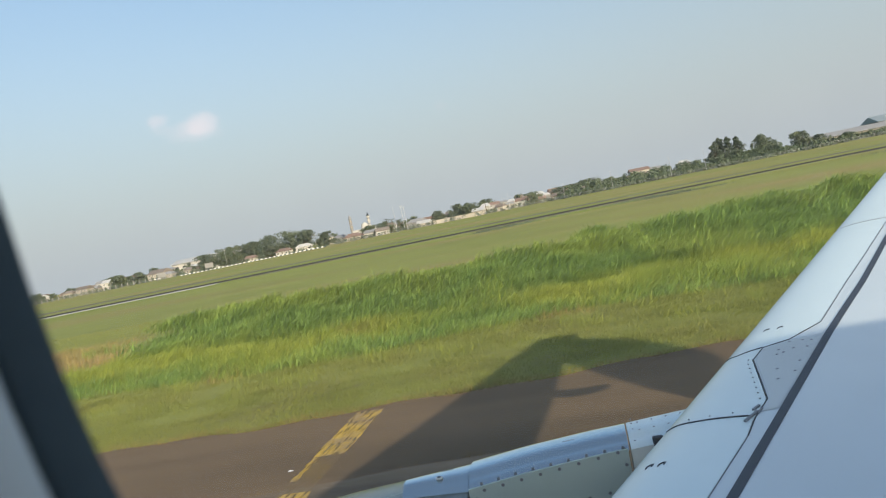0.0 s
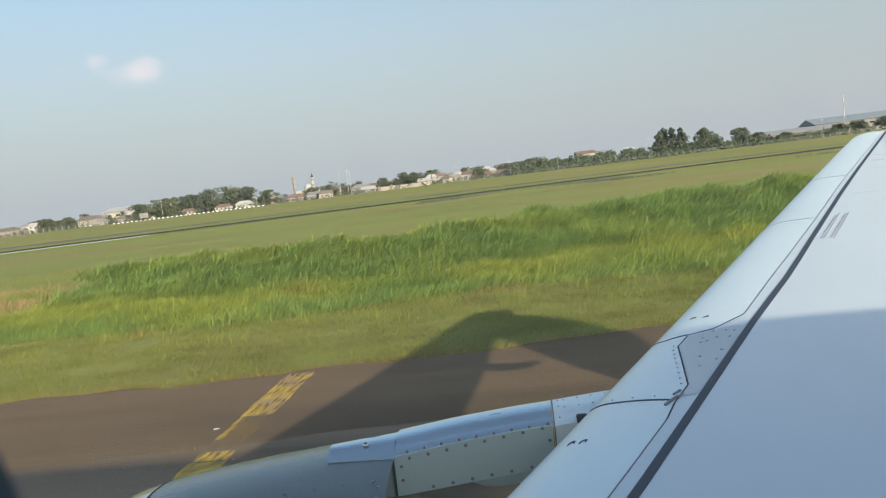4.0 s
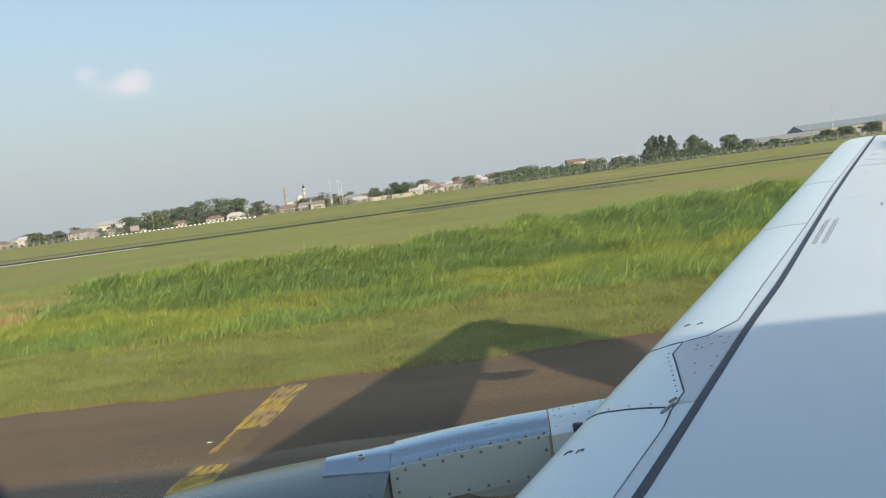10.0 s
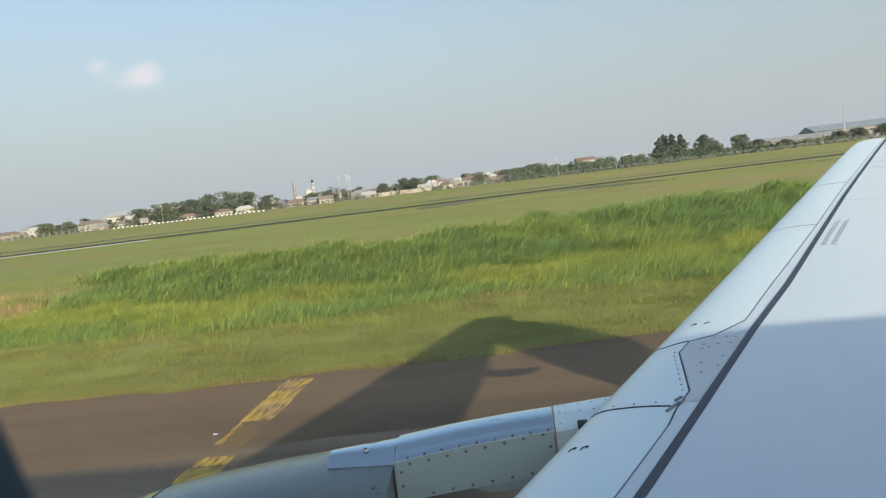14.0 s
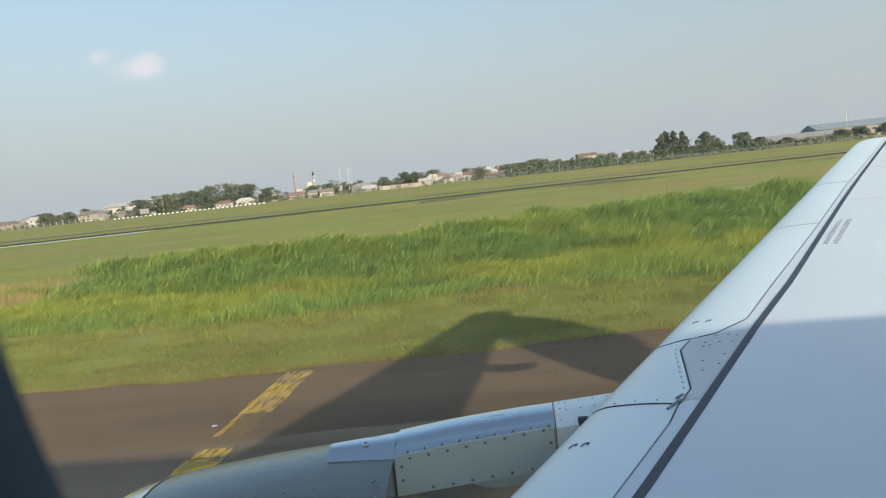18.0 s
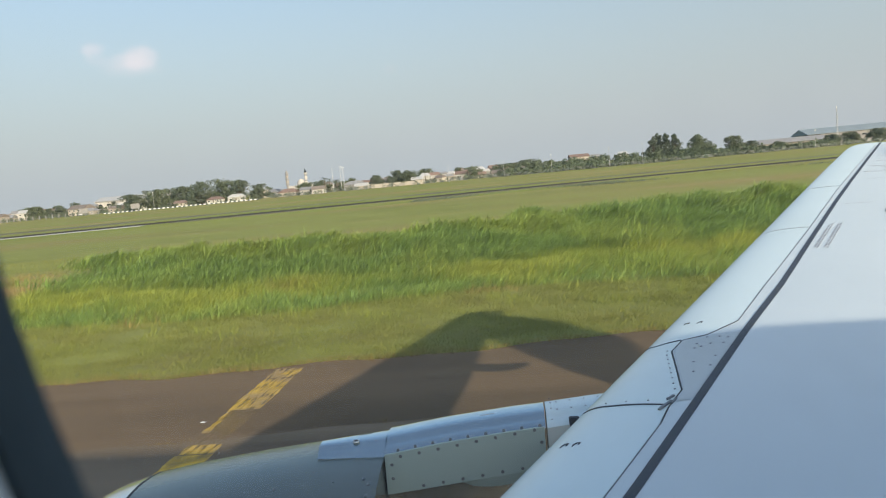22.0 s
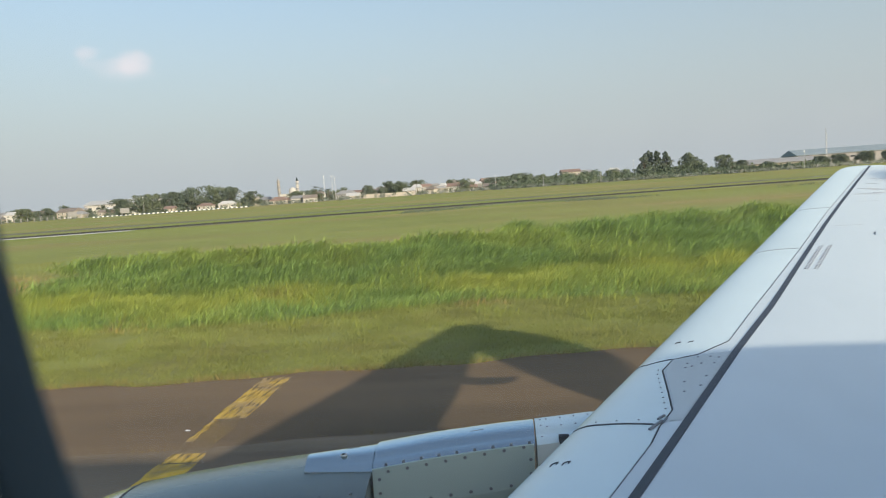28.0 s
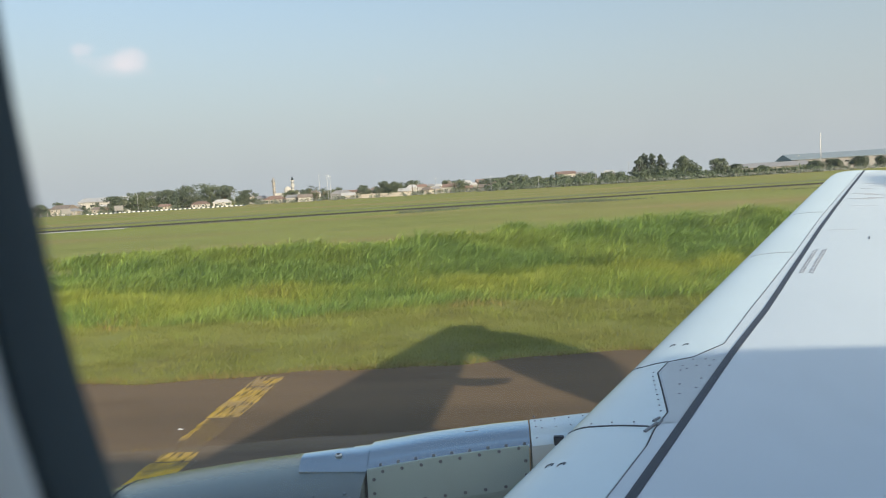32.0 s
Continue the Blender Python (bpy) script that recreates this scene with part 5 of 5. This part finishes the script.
def edge_light(x, y):
    t = tagged(root("edge_light", x, y, 0), "short white taxiway edge light", "light", "taxiway edge lights")
    part("stem", tube_bm(.05, .04, (0, 0, -.02), (0, 0, .32), 8), WHITE, t)
    part("lens", tube_bm(.06, .045, (0, 0, .32), (0, 0, .42), 10), ROOFS[4], t)
    part("base", tube_bm(.13, .11, (0, 0, -.02), (0, 0, .05), 10), STEEL, t)


for x, y in ((33, 18.0), (42.6, 20.0), (52.2, 26.2), (59.0, 35.6), (64.0, 47.5), (73.5, 69.8), (108.8, 26.0), (102.6, 34.3), (101.0, 44.0), (104.5, 54.5), (112, 64)):
    edge_light(x, y)


def letters(text, size, place, material, parent):
    """Raised lettering on a sign that faces the taxiway."""
    cu = bpy.data.curves.new("lettering", "FONT")
    cu.body, cu.size, cu.align_x, cu.align_y, cu.extrude = text, size, "CENTER", "CENTER", .004
    tmp = bpy.data.objects.new("lettering", cu)
    me = bpy.data.meshes.new_from_object(tmp)
    bpy.data.objects.remove(tmp)
    me.materials.append(material)
    ob = new("lettering", me)
    ob.parent = parent
    ob.matrix_basis = Matrix.Translation(place) @ pose(0, 0, 0, 90, 0, 0)


def taxi_sign(x, y, w, h, face, text, ink, label, turn=0):
    t = tagged(root("taxi_sign", x, y, 0, turn), label, "sign", "taxiway signs")
    part("case", box_bm(w, .22, h, 0, 0, h / 2 + .22, .02), WHITE, t)
    part("face", box_bm(w - .08, .02, h - .08, 0, -.118, h / 2 + .22), face, t)
    for s in (-.35, .35):
        part("leg", box_bm(.08, .08, .32, s * w, 0, .14), STEEL, t)
    if text:
        letters(text, h * .62, (0, -.133, h / 2 + .22), ink, t)


taxi_sign(46, 45, 2.1, .9, SIGN_RED, "25L-07R", WHITE, "red runway sign lettered in white on the grass", -8)
taxi_sign(43.4, 39.5, 2.1, .8, SIGN_YELLOW, "2676M \u2192", BLACK, "yellow distance sign lettered in black on the grass", -8)
taxi_sign(116.8, 45.5, 3.4, .8, SIGN_YELLOW, "", BLACK, "blank yellow taxiway sign standing on the grass", 6)
taxi_sign(129, 56, 4.0, .7, WHITE, "", BLACK, "blank white board standing on the grass", 4)
taxi_sign(-51, 24.4, 1.9, 1.0, WHITE, "", BLACK, "white boxed sign seen from its blank back", 62)

# small litter on the taxiway shoulder
litter = random.Random(31)
for i in range(16):
    r = litter.choice((.009, .011, .013, .018))
    bm = bmesh.new()
    bmesh.ops.create_icosphere(bm, subdivisions=1, radius=r, matrix=Matrix.Translation((0, 0, r * .5 + .004)) @ Matrix.Diagonal((1.6, .9, .6, 1)))
    ob = part("pebble", bm, PALE)
    ob.location = (litter.uniform(-11, 5), litter.uniform(10.8, 17.2), 0)
    ob.rotation_euler.z = litter.uniform(0, 6)
    tagged(ob, "pale pebble lying on the taxiway asphalt", "stone", "loose pebbles")
scrap = obj("paper_scrap", [(-.09, -.03, .012), (.08, -.05, .020), (.10, .04, .014), (-.06, .05, .030), (0, 0, .038)], [(0, 1, 4), (1, 2, 4), (2, 3, 4), (3, 0, 4)], WHITE)
scrap.location = (-6.6, 13.9, 0)
scrap.scale = (.7, .7, .7)
tagged(scrap, "crumpled white paper scrap on the asphalt", "litter")
